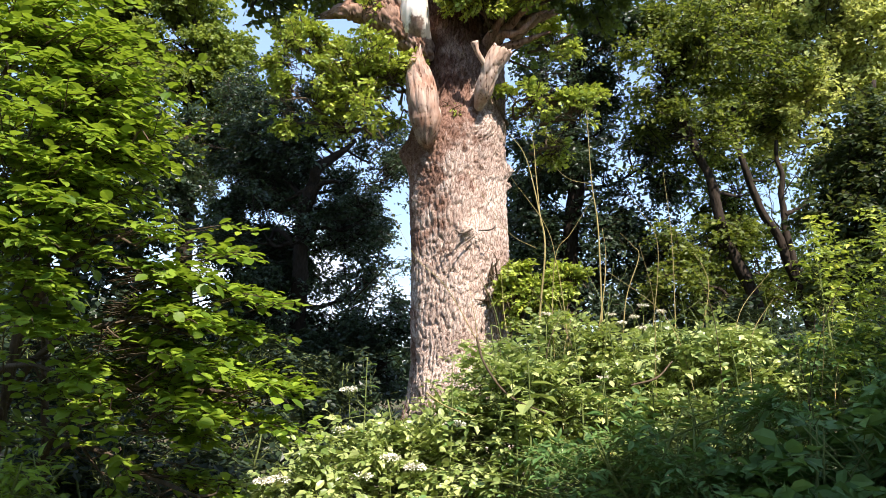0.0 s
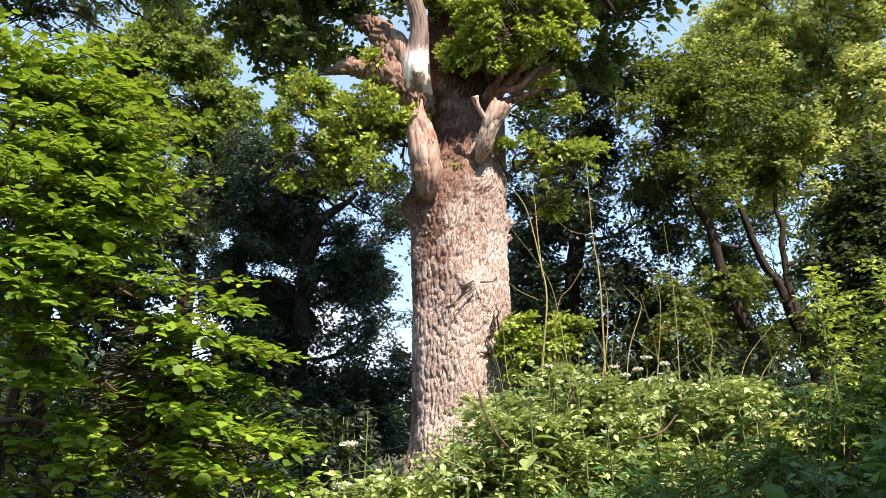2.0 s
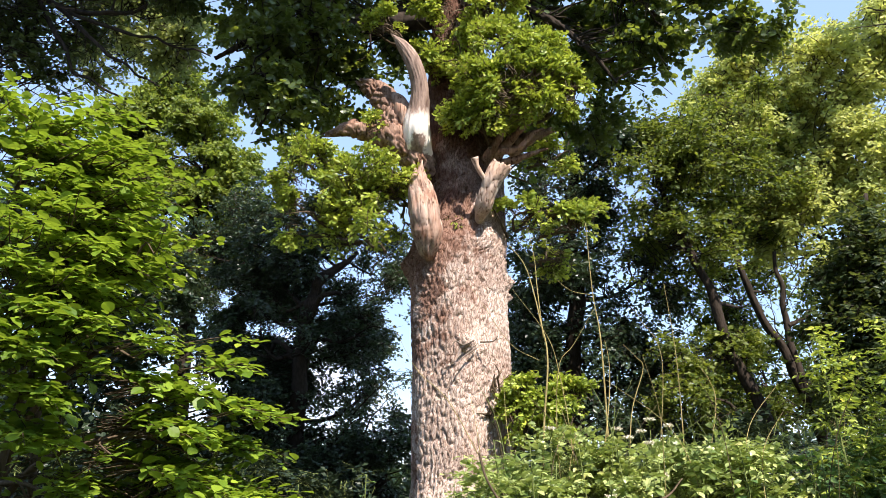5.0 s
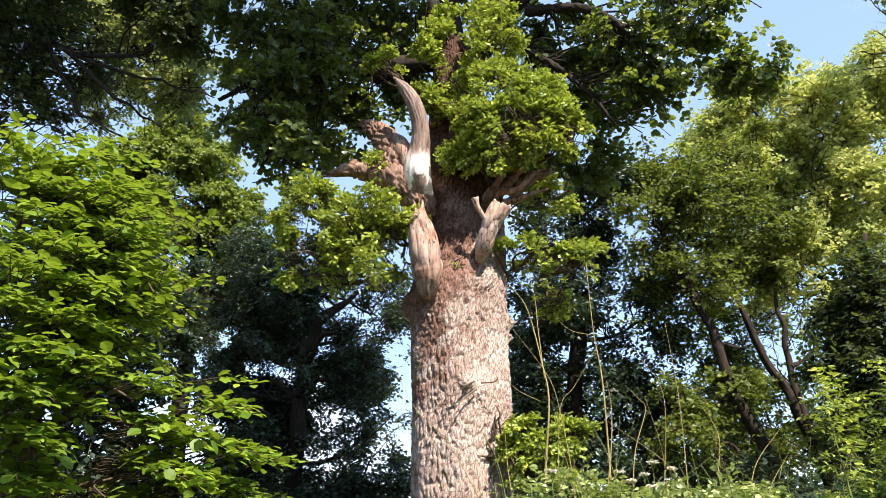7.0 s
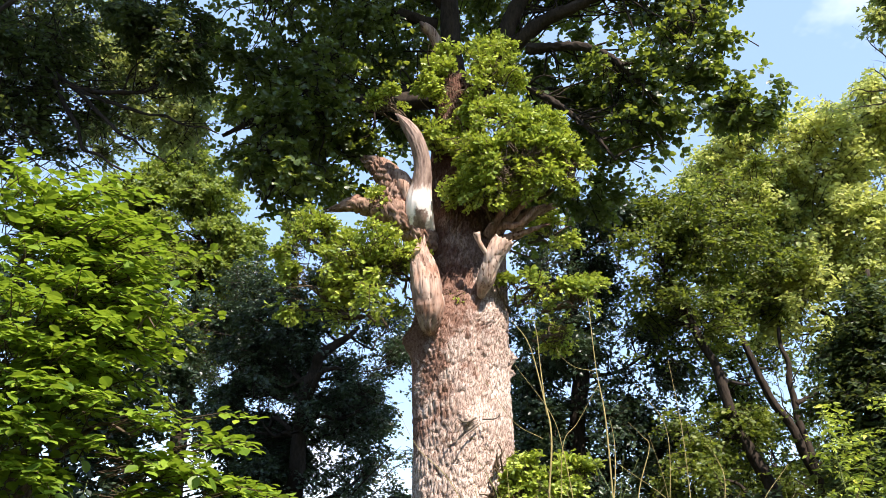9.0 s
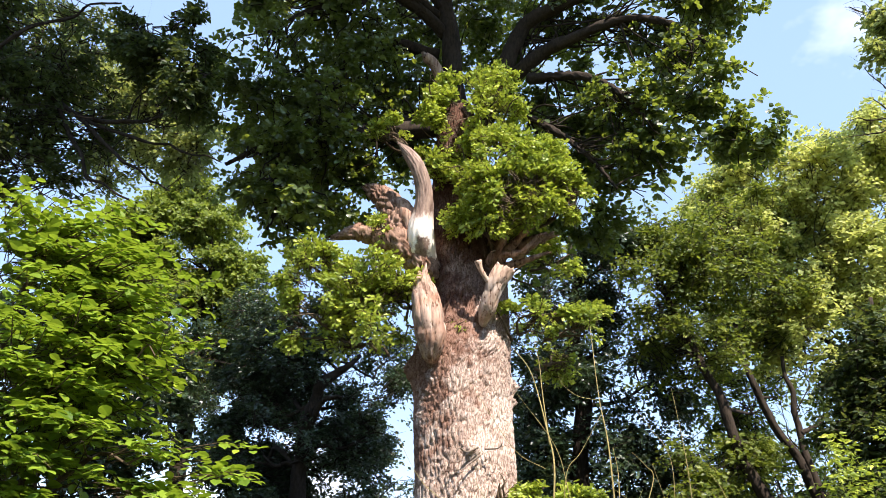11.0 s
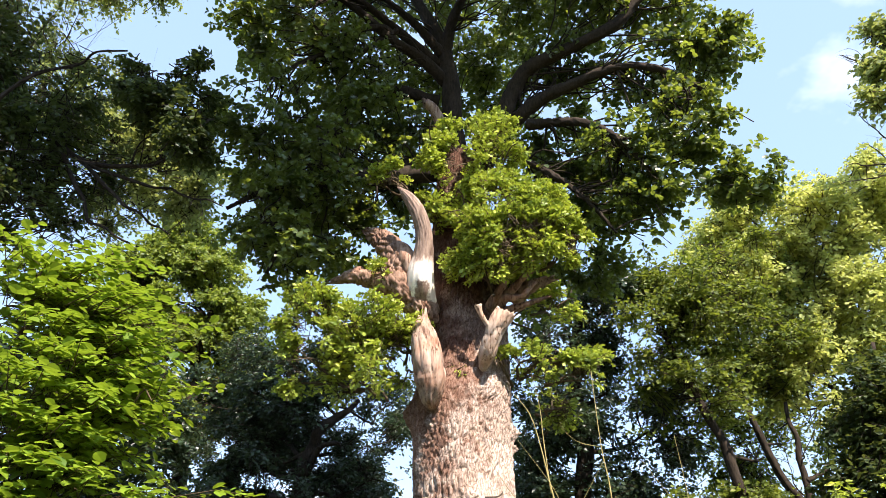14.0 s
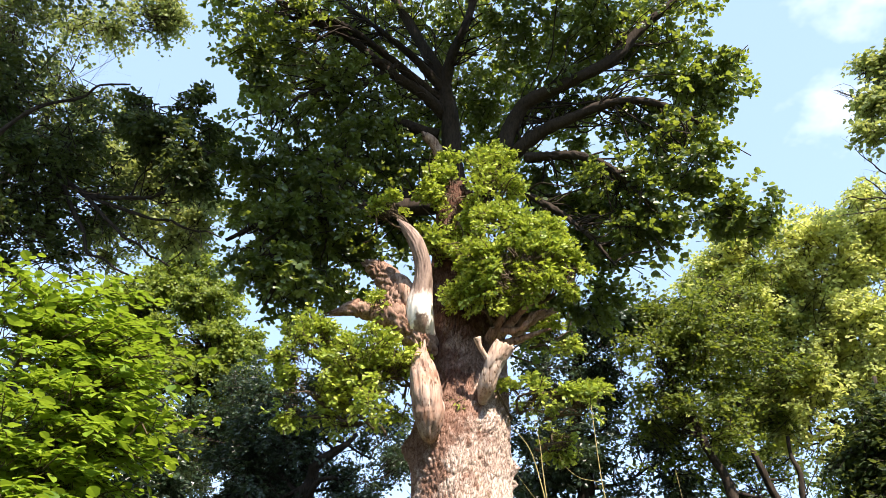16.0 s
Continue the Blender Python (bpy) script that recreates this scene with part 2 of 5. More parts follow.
M_HAZEL = leaf_material("hazel_leaf", (0.07, 0.135, 0.012), (0.26, 0.37, 0.034), (0.33, 0.46, 0.032), share=0.34, rough=0.46, gloss=0.32)
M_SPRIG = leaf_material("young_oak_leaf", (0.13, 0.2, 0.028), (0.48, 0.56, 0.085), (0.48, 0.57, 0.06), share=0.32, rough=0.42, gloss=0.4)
# oak leaf green lowered to carry the shade within the crown
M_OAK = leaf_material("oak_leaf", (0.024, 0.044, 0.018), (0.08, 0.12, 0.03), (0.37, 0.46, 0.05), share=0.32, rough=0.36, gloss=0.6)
M_ELDER = leaf_material("elder_leaf", (0.13, 0.2, 0.045), (0.52, 0.58, 0.22), (0.46, 0.56, 0.12), share=0.3, gloss=0.5, rough=0.38)
M_NETTLE = leaf_material("nettle_leaf", (0.07, 0.15, 0.04), (0.16, 0.28, 0.08), (0.22, 0.34, 0.06), share=0.3)
M_WILLOW = leaf_material("willow_leaf", (0.31, 0.37, 0.1), (0.58, 0.6, 0.21), (0.6, 0.64, 0.16), share=0.48)
M_ROWAN = leaf_material("rowan_leaf", (0.11, 0.155, 0.04), (0.27, 0.32, 0.11), (0.42, 0.47, 0.12), share=0.42)
# near-black leaf colour that imitates the dark under the bushes
M_DEEP_SHADE = leaf_material("deep_shade_leaf", (0.01, 0.02, 0.01), (0.03, 0.05, 0.02), (0.04, 0.06, 0.02), share=0.15, rough=0.4)
# dark bluish green: the background trees' shade is in this colour
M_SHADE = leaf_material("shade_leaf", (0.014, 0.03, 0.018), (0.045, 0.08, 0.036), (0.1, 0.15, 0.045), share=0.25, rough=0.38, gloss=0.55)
M_OLIVE = leaf_material("olive_shade_leaf", (0.04, 0.07, 0.012), (0.17, 0.21, 0.035), (0.3, 0.37, 0.04), share=0.36)
M_ELM = leaf_material("elm_leaf", (0.05, 0.085, 0.018), (0.25, 0.31, 0.06), (0.4, 0.49, 0.06), share=0.38, rough=0.45)
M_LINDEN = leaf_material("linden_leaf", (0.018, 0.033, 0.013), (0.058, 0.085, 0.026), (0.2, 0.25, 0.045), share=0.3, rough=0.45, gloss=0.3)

M_FLOWER, nt_, out_, b_ = blank("cream_flower")
nt_.links.new(ramp(nt_, tex_noise(nt_, 60.0), [(0.3, (0.62, 0.58, 0.44)), (0.7, (0.86, 0.83, 0.72))]), b_.inputs["Base Color"])
b_.inputs["Roughness"].default_value = 0.8

M_FADED, nt_, out_, b_ = blank("faded_flower")
nt_.links.new(ramp(nt_, tex_noise(nt_, 60.0), [(0.3, (0.5, 0.45, 0.33)), (0.7, (0.8, 0.76, 0.64))]), b_.inputs["Base Color"])
b_.inputs["Roughness"].default_value = 0.85

M_GROUND, nt_, out_, b_ = blank("woodland_soil")
soil = ramp(nt_, tex_noise(nt_, 9.0, 8.0), [(0.3, (0.05, 0.036, 0.022)), (0.7, (0.13, 0.095, 0.06))])
green = ramp(nt_, tex_noise(nt_, 24.0, 6.0), [(0.3, (0.03, 0.05, 0.015)), (0.7, (0.09, 0.13, 0.035))])
patchy = ramp(nt_, tex_noise(nt_, 0.8, 5.0), [(0.4, (0, 0, 0)), (0.6, (1, 1, 1))])
nt_.links.new(mixed(nt_, patchy, soil, green), b_.inputs["Base Color"])
b_.inputs["Roughness"].default_value = 0.95
bump(nt_, b_, tex_noise(nt_, 14.0, 8.0), 0.8, 0.05)


# ---------- mesh tools ----------
def unit(v):
    return v / np.maximum(np.linalg.norm(v, axis=-1, keepdims=True), 1e-9)


def mesh_of(name, verts, tris, material, smooth=False):
    verts, tris = np.asarray(verts, np.float32), np.asarray(tris, np.int32)
    me = bpy.data.meshes.new(name)
    me.vertices.add(len(verts))
    me.vertices.foreach_set("co", verts.ravel())
    me.loops.add(tris.size)
    me.loops.foreach_set("vertex_index", tris.ravel())
    me.polygons.add(len(tris))
    me.polygons.foreach_set("loop_start", np.arange(0, tris.size, 3, dtype=np.int32))
    me.polygons.foreach_set("use_smooth", np.full(len(tris), smooth))
    me.materials.append(material)
    me.update(calc_edges=True)
    me.validate()
    return me


ORIGIN = {}


def thing(name, base, label, category, group=""):
    ob = new(name)
    ob.empty_display_size = 0.2
    ob.location = base
    ORIGIN[ob.name] = np.array(base, float)
    return tagged(ob, label, category, group)


def part(name, geo, material, parent, label="", kind="", smooth=True):
    """Links one mesh, given in world metres, under a thing or a part."""
    org = ORIGIN[parent.name]
    ob = new(name, mesh_of(name, np.asarray(geo[0]) - org, geo[1], material, smooth))
    ob.parent = parent
    ORIGIN[ob.name] = org
    return tagged(ob, label, kind=kind)


def joined(pieces):
    verts, tris, n = [], [], 0
    for v, f in pieces:
        verts.append(v)
        tris.append(np.asarray(f) + n)
        n += len(v)
    return np.concatenate(verts), np.concatenate(tris)


def cells(u, v, around, seed):
    """Nearest and second nearest distance to jittered points on a grid that closes after `around` cells in u."""
    iu, iv = np.floor(u).astype(int), np.floor(v).astype(int)
    f1 = np.full(u.shape, 9.0)
    f2 = np.full(u.shape, 9.0)
    for du in (-1, 0, 1):
        for dv in (-1, 0, 1):
            a, b = iu + du, iv + dv
            key = (a % around) * 127.1 + b * 311.7 + seed * 74.7
            ju = np.sin(key) * 43758.5453
            jv = np.sin(key + 19.19) * 24634.6345
            d = np.hypot(a + 0.1 + 0.8 * (ju - np.floor(ju)) - u, b + 0.1 + 0.8 * (jv - np.floor(jv)) - v)
            f2 = np.where(d < f1, f1, np.minimum(f2, d))
            f1 = np.minimum(f1, d)
    return f1, f2


def waves(p, scale, seed, octaves=3):
    """Smooth noise of about -1..1 at points p."""
    r = np.random.default_rng(seed)
    out = np.zeros(p.shape[:-1])
    amp, total = 1.0, 0.0
    for k in range(octaves):
        for j in range(4):
            w = unit(r.normal(size=3)) * scale * 2 ** k * r.uniform(0.7, 1.4)
            out += amp * np.sin(p @ w + r.uniform(0, 6.28)) * 0.5
        total += amp
        amp *= 0.55
    return out / total


def spline(points, n):
    p = np.asarray(points, float)
    q = np.vstack([2 * p[0] - p[1], p, 2 * p[-1] - p[-2]])
    s = np.linspace(0, len(p) - 1 - 1e-6, n)
    i = s.astype(int)
    t = (s - i)[:, None]
    a, b, c, d = q[i], q[i + 1], q[i + 2], q[i + 3]
    return 0.5 * (2 * b + (c - a) * t + (2 * a - 5 * b + 4 * c - d) * t ** 2 + (3 * b - a - 3 * c + d) * t ** 3)


def tube(points, radii, sides=8, n=12, relief=0.0, cell=(0.07, 0.2), lump=0.0, jag=0.0, seed=0):
    """A limb along the points; relief: depth of the bark's furrows, lump: swellings, jag: length of the splinters at a broken end."""
    path = spline(points, n)
    rad = np.interp(np.linspace(0, 1, n), np.linspace(0, 1, len(radii)), radii)
    tan = unit(np.gradient(path, axis=0))
    ref = np.array([0.0, 1, 0]) if abs(tan[:, 1]).max() < 0.9 else np.array([1.0, 0, 0])
    e1 = unit(np.cross(tan, ref))
    e2 = np.cross(tan, e1)
    th = np.linspace(0, 2 * math.pi, sides, endpoint=False)
    ring = np.cos(th)[None, :, None] * e1[:, None] + np.sin(th)[None, :, None] * e2[:, None]
    r = np.repeat(rad[:, None], sides, 1)
    if lump:
        r = r * (1 + lump * waves(path[:, None] + ring * rad[:, None, None], 3.0 / max(rad.max(), 0.05) ** 0.5, seed))
    if relief:
        length = np.concatenate([[0], np.cumsum(np.linalg.norm(np.diff(path, axis=0), axis=1))])
        around = max(5, int(2 * math.pi * rad.mean() / cell[0]))
        u = np.repeat(th[None] / (2 * math.pi) * around, n, 0)
        v = np.repeat(length[:, None] / cell[1], sides, 1)
        u = u + 0.3 * np.sin(v * 1.7 + seed) + 0.2 * np.sin(v * 4.1)
        f1, f2 = cells(u, v, around, seed)
        r = r + relief * (np.clip((f2 - f1) / 0.35, 0, 1) - 0.7)
    verts = path[:, None] + ring * r[..., None]
    if jag:
        rng = np.random.default_rng(seed + 5)
        spl = rng.uniform(-1, 1, sides) + 0.8 * np.sin(th * 2 + seed)
        for k, w in ((-1, 1.0), (-2, 0.5), (-3, 0.2)):
            verts[k] += tan[-1] * (spl * jag * w)[:, None]
    verts = verts.reshape(-1, 3)
    i, j = np.meshgrid(np.arange(n - 1), np.arange(sides), indexing="ij")
    a, b = i * sides + j, i * sides + (j + 1) % sides
    c, d = a + sides, b + sides
    tris = np.concatenate([np.stack([a, b, d], -1).reshape(-1, 3), np.stack([a, d, c], -1).reshape(-1, 3)])
    tip = path[-1] - tan[-1] * (rad[-1] * 0.35 if jag else 0)
    k = len(verts)
    verts = np.vstack([verts, path[:1], tip[None]])
    s = np.arange(sides)
    low = np.stack([(s + 1) % sides, s, np.full(sides, k)], -1)
    o = (n - 1) * sides
    high = np.stack([o + s, o + (s + 1) % sides, np.full(sides, k + 1)], -1)
    return verts, np.concatenate([tris, low, high])


# leaf outlines: along x from the stalk, folded on the midrib
OVAL = (np.array([(0, 0, 0), (.22, .25, .05), (.22, -.25, .05), (.62, .29, .05), (.62, -.29, .05), (1, 0, -.14), (.28, 0, 0), (.66, 0, -.03)]),
        np.array([(0, 6, 1), (0, 2, 6), (6, 7, 3), (6, 3, 1), (6, 2, 4), (6, 4, 7), (7, 5, 3), (7, 4, 5)]))
ROUND = (np.array([(0, 0, 0), (.14, .25, .05), (.14, -.25, .05), (.5, .42, .06), (.5, -.42, .06), (.82, .27, .01), (.82, -.27, .01), (1, 0, -.1), (.3, 0, 0), (.65, 0, -.03)]),
         np.array([(0, 8, 1), (0, 2, 8), (8, 3, 1), (8, 2, 4), (8, 9, 3), (8, 4, 9), (9, 5, 3), (9, 4, 6), (9, 7, 5), (9, 6, 7)]))
LANCE = (np.array([(0, 0, 0), (.3, .17, .03), (.3, -.17, .03), (.65, .14, .02), (.65, -.14, .02), (1, 0, -.16), (.33, 0, 0), (.66, 0, -.03)]), OVAL[1])
LOBED = (np.array([(0, 0, 0), (.36, .2, .04), (.46, .11, .02), (.72, .3, .05), (1, 0, -.06), (.72, -.3, .05), (.46, -.11, .02), (.36, -.2, .04)]),
         np.array([(0, 2, 1), (0, 6, 2), (0, 7, 6), (2, 4, 3), (2, 6, 4), (6, 5, 4)]))
DIAMOND = (np.array([(0, 0, 0), (.55, .33, .06), (1, 0, -.08), (.55, -.33, .06)]), np.array([(0, 2, 1), (0, 3, 2)]))
BROAD = (np.array([(0, 0, 0), (.3, .34, .05), (.78, .36, .07), (1, 0, -.1), (.78, -.36, .07), (.3, -.34, .05), (.55, 0, -.02)]),
         np.array([(0, 6, 1), (1, 6, 2), (2, 6, 3), (3, 6, 4), (4, 6, 5), (5, 6, 0)]))


def leaf_frames(pos, axis, nrm, size):
    x = unit(axis)
    y = unit(np.cross(nrm, x))
    z = np.cross(x, y)
    return pos, x, y, z, size


def leaf_mesh(frames, shape):
    pos, x, y, z, size = frames
    t = shape[0]
    local = t[None, :, 0, None] * x[:, None] + t[None, :, 1, None] * y[:, None] + t[None, :, 2, None] * z[:, None]
    verts = pos[:, None] + local * size[:, None, None]
    k = len(t)
    tris = shape[1][None] + (np.arange(len(pos)) * k)[:, None, None]
    return verts.reshape(-1, 3), tris.reshape(-1, 3)


def spray_points(rng, regions, gap=0.0, gap_scale=1.6, shell=2.2, seed=0, lumps=0.34, fill=0.2):
    """Where the sprays of a crown sit: in rounded masses (centre, radii, count), each broken up into small uneven clumps and
    thinned where a smooth noise is low, so that gaps open."""
    at, out = [], []
    for k, (c, rad, count) in enumerate(regions):
        rad = np.array(rad)
        m = count * 4
        d = unit(rng.normal(size=(m, 3)))
        r = rng.uniform(0, 1, m) ** (1 / shell)
        edge = 1 + 0.22 * waves(d * 2.0, 1.6, seed * 31 + k)
        p = np.array(c) + d * (r * edge)[:, None] * rad
        if lumps:
            many = max(5, count // 20)
            e = unit(rng.normal(size=(many, 3))) * rng.uniform(0.3, 1.05, many)[:, None] ** 0.6
            size = lumps * rng.uniform(0.55, 1.35, many)
            which = rng.integers(0, many, m)
            q = np.array(c) + e[which] * rad + d * (r * size[which])[:, None] * np.cbrt(rad.prod()) * np.array([1.15, 1.15, 0.7])
            p = np.where((rng.uniform(0, 1, m) < fill)[:, None], p, q)
        keep = waves(p, gap_scale, seed + 7) > gap
        p, d = p[keep][:count], d[keep][:count]
        at.append(p)
        out.append(unit(p - np.array(c) + d * 0.3 * rad.mean()))
    return np.concatenate(at), np.concatenate(out)


def spray_leaves(rng, at, axis, count, length, size, droop=0.15, flat=0.6, spread=0.8, vary=0.3, wild=0.3):
    """Leaves set left and right along short shoots."""
    m = len(at)
    up = np.array([0, 0, 1.0])
    axis = unit(axis)
    side = unit(np.cross(axis, up))
    top = np.cross(side, axis)
    s = (np.arange(count) + 0.5)[None] / count + rng.uniform(-0.5, 0.5, (m, count)) / count
    hand = np.where(np.arange(count) % 2, 1.0, -1.0)[None] * np.ones((m, 1))
    pos = at[:, None] + axis[:, None] * ((s - 0.35) * length)[..., None] - up * (droop * s ** 2 * length)[..., None]
    pos = pos + rng.normal(0, 0.06 * length, pos.shape)
    d = axis[:, None] * 0.5 + side[:, None] * (hand * spread)[..., None] - up * droop + rng.normal(0, wild, pos.shape)
    n = top[:, None] * flat + rng.normal(0, 1 - flat + 0.05, pos.shape)
    z = size * rng.uniform(1 - vary, 1 + vary, (m, count))
    return leaf_frames(pos.reshape(-1, 3), d.reshape(-1, 3), n.reshape(-1, 3), z.ravel())


def shoots(rng, at, axis, length, radius, back=0.9):
    """Thin three-sided shoots under the sprays."""
    axis = unit(axis)
    p0 = at - axis * (length * back) - np.array([0, 0, 0.15 * length])
    p1 = at
    p2 = at + axis * (length * 0.6) - np.array([0, 0, 0.1 * length])
    pts = np.stack([p0, p1, p2], 1)
    rad = np.array([1.0, 0.7, 0.3]) * radius
    e1 = unit(np.cross(axis, np.array([0.1, 0.2, 1.0])))
    e2 = np.cross(axis, e1)
    th = np.array([0, 2.094, 4.189])
    ring = np.cos(th)[None, :, None] * e1[:, None] + np.sin(th)[None, :, None] * e2[:, None]
    v = pts[:, :, None] + ring[:, None] * rad[None, :, None, None]
    k = []
    for i in range(2):
        for j in range(3):
            a, b = i * 3 + j, i * 3 + (j + 1) % 3
            k += [(a, b, b + 3), (a, b + 3, a + 3)]
    tris = np.array(k)[None] + (np.arange(len(at)) * 9)[:, None, None]
    return v.reshape(-1, 3), tris.reshape(-1, 3)


def branches(rng, path, targets, radius, n=9, sides=5):
    """Side branches from a limb's path to some of the sprays, crooked and thinning."""
    made = []
    for q in targets:
        near = int(np.argmin(np.linalg.norm(path - q, axis=1)))
        k = int(np.clip(near - rng.integers(1, max(3, len(path) // 2)), 0, len(path) - 1))
        a = path[k]
        d = q - a
        l = np.linalg.norm(d)
        p1 = a + d * 0.3 + rng.normal(0, 0.09, 3) * l
        p2 = a + d * 0.65 + rng.normal(0, 0.1, 3) * l + np.array([0, 0, 0.05]) * l
        made.append(tube([a, p1, p2, q], [radius, radius * 0.7, radius * 0.45, radius * 0.15], sides, n))
    return made


def loose_leaves(frames, shape, material, parent, picked, name="leaf"):
    """The picked leaves as pieces of their own on one shared mesh."""
    me = mesh_of(name, shape[0], shape[1], material)
    org = ORIGIN[parent.name]
    pos, x, y, z, size = frames
    for i in picked:
        ob = new(name, me)
        ob.parent = parent
        s = size[i]
        ob.matrix_local = Matrix(((x[i][0] * s, y[i][0] * s, z[i][0] * s, pos[i][0] - org[0]), (x[i][1] * s, y[i][1] * s, z[i][1] * s, pos[i][1] - org[1]),
                                  (x[i][2] * s, y[i][2] * s, z[i][2] * s, pos[i][2] - org[2]), (0, 0, 0, 1)))


def subset(frames, keep):
    return tuple(a[keep] for a in frames)


def foliage(parent, frames, shape, material, loose=0, window=None, name="foliage", leaf="leaf"):
    """Leaves of a plant: those in a stretch of the plan (a box: low corner, high corner) as single pieces, the rest as one mesh."""
    pos = frames[0]
    single = np.zeros(len(pos), bool)
    if loose and window:
        inside = np.all((pos > np.array(window[0])) & (pos < np.array(window[1])), axis=1)
        idx = np.nonzero(inside)[0]
        idx = idx[np.linspace(0, len(idx) - 1, min(loose, len(idx))).astype(int)] if len(idx) else idx
        single[idx] = True
        loose_leaves(frames, shape, material, parent, np.nonzero(single)[0], leaf)
    part(name, leaf_mesh(subset(frames, ~single), shape), material, parent, kind="stuff", smooth=False)


# ---------- ground ----------
def ground_height(x, y):
    return 0.06 * np.sin(x * 0.7 + 1) * np.cos(y * 0.5) + 0.05 * np.sin(x * 1.9 + y * 1.3)


gx = np.concatenate([[-900, -200, -70], np.linspace(-30, 30, 90), [70, 200, 900]])
gy = np.concatenate([[-900, -200, -60], np.linspace(-20, 50, 100), [90, 200, 900]])
GX, GY = np.meshgrid(gx, gy, indexing="ij")
near_flat = np.clip(1.4 - np.hypot(GX, GY) / 60, 0, 1)
GZ = ground_height(GX, GY) * near_flat
gi, gj = np.meshgrid(np.arange(len(gx) - 1), np.arange(len(gy) - 1), indexing="ij")
ga = gi * len(gy) + gj
gtri = np.concatenate([np.stack([ga, ga + len(gy), ga + len(gy) + 1], -1).reshape(-1, 3), np.stack([ga, ga + len(gy) + 1, ga + 1], -1).reshape(-1, 3)])
ground = new("ground", mesh_of("ground", np.stack([GX, GY, GZ], -1).reshape(-1, 3), gtri, M_GROUND, True))
tagged(ground, "dark woodland soil with patchy low green growth", "ground", kind="structure")

# ---------- the old oak ----------
oak = thing("oak_tree", (0.31, 12.5, 0.0), "huge old oak with rugged sunlit bark and broken dead limbs", "tree")


def oak_trunk():
    nth, nz = 460, 440
    z = np.linspace(-0.25, 11.2, nz)
    knots = [-0.25, 0.3, 0.9, 1.6, 3.5, 4.6, 5.2, 5.6, 5.95, 6.3, 7.0, 8.2, 9.6, 11.2]
    rad = np.interp(z, knots, [1.35, 1.08, 0.92, 0.82, 0.80, 0.81, 0.84, 0.84, 0.8, 0.78, 0.77, 0.7, 0.52, 0.32])
    cx = np.interp(z, [-0.25, 1.6, 3.5, 5.3, 6.3, 7.5, 9.5, 11.2], [0.33, 0.31, 0.28, 0.23, 0.32, 0.34, 0.3, 0.16])
    cy = np.interp(z, [-0.25, 5.5, 6.3, 8, 11.2], [12.5, 12.5, 12.62, 12.7, 12.8])
    th = np.linspace(0, 2 * math.pi, nth, endpoint=False)
    th = th + 0.66 * np.cos(th)  # closer rows on the sunny side
    Z, TH = np.meshgrid(z, th, indexing="ij")
    R = np.repeat(rad[:, None], nth, 1)
    flare = np.clip(1 - Z / 1.6, 0, 1) ** 2
    R = R * (1 + 0.02 * np.sin(3 * TH + 0.6) + 0.014 * np.sin(5 * TH + 1.3 + Z * 0.3) + 0.012 * np.sin(8 * TH + Z * 0.8) + flare * 0.22 * np.sin(6 * TH + 0.4))
    P = np.stack([np.cos(TH), np.sin(TH), Z], -1)
    R = R + 0.03 * waves(P * np.array([0.84, 0.84, 0.6]), 2.4, 3)
    # shallow hollow down the face, and burrs
    front = -math.pi / 2
    R = R - 0.13 * np.exp(-(np.angle(np.exp(1j * (TH - front - 0.42))) / 0.12) ** 2) * np.clip((Z - 3.6) / 1.2, 0, 1) * np.clip((6 - Z) / 0.5, 0, 1)

    def burr(th0, z0, size, height):
        d = np.angle(np.exp(1j * (TH - th0)))
        return height * np.exp(-(d / size) ** 2 - ((Z - z0) / (size * 0.9)) ** 2)
    rough_spots = burr(math.pi * 1.08, 5.2, 0.24, 0.17) + burr(math.pi * 1.26, 4.9, 0.4, 0.07) + burr(math.pi * 1.3, 5.5, 0.3, 0.06) + burr(math.pi * 1.2, 4.35, 0.28, 0.045) + burr(-0.1, 4.95, 0.13, 0.17) + burr(-0.05, 4.68, 0.1, 0.12) + burr(front + 0.12, 3.75, 0.15, 0.14) + burr(front + 0.55, 5.5, 0.3, 0.08) + burr(front - 0.75, 5.5, 0.3, 0.06)
    R = R + rough_spots
    # bark: long plates between furrows, and smaller plates on them
    around = 58
    u = TH / (2 * math.pi) * around
    v = Z / 0.42
    twist = 0.7 * waves(P * np.array([0.84, 0.84, 0.5]), 2.5, 11) + 0.5 * waves(P, 9.0, 12, 3)
    f1, f2 = cells(u + twist, v + 0.8 * waves(P, 3.0, 14), around, 1)
    plate = np.clip((f2 - f1) / 0.24, 0, 1) ** 0.7
    g1, g2 = cells(u * 3 + twist * 4, v * 4.2 + waves(P, 5.0, 15), around * 3, 2)
    chip = np.clip((g2 - g1) / 0.4, 0, 1)
    wild = np.clip(rough_spots / 0.06, 0, 1)
    h1, h2 = cells(u * 1.3 + 2 * waves(P, 6.0, 21), Z / 0.07 + 2 * waves(P, 6.0, 22), int(around * 1.3) + 1, 3)
    knob = np.clip((h2 - h1) / 0.5, 0, 1)
    R = R + (1 - wild) * (0.05 * plate + 0.013 * chip) + wild * 0.055 * knob + 0.006 * waves(P, 40.0, 8, 2) - 0.03
    verts = np.stack([cx[:, None] + R * np.cos(TH), cy[:, None] + R * np.sin(TH), Z], -1).reshape(-1, 3)
    i, j = np.meshgrid(np.arange(nz - 1), np.arange(nth), indexing="ij")
    a, b = i * nth + j, i * nth + (j + 1) % nth
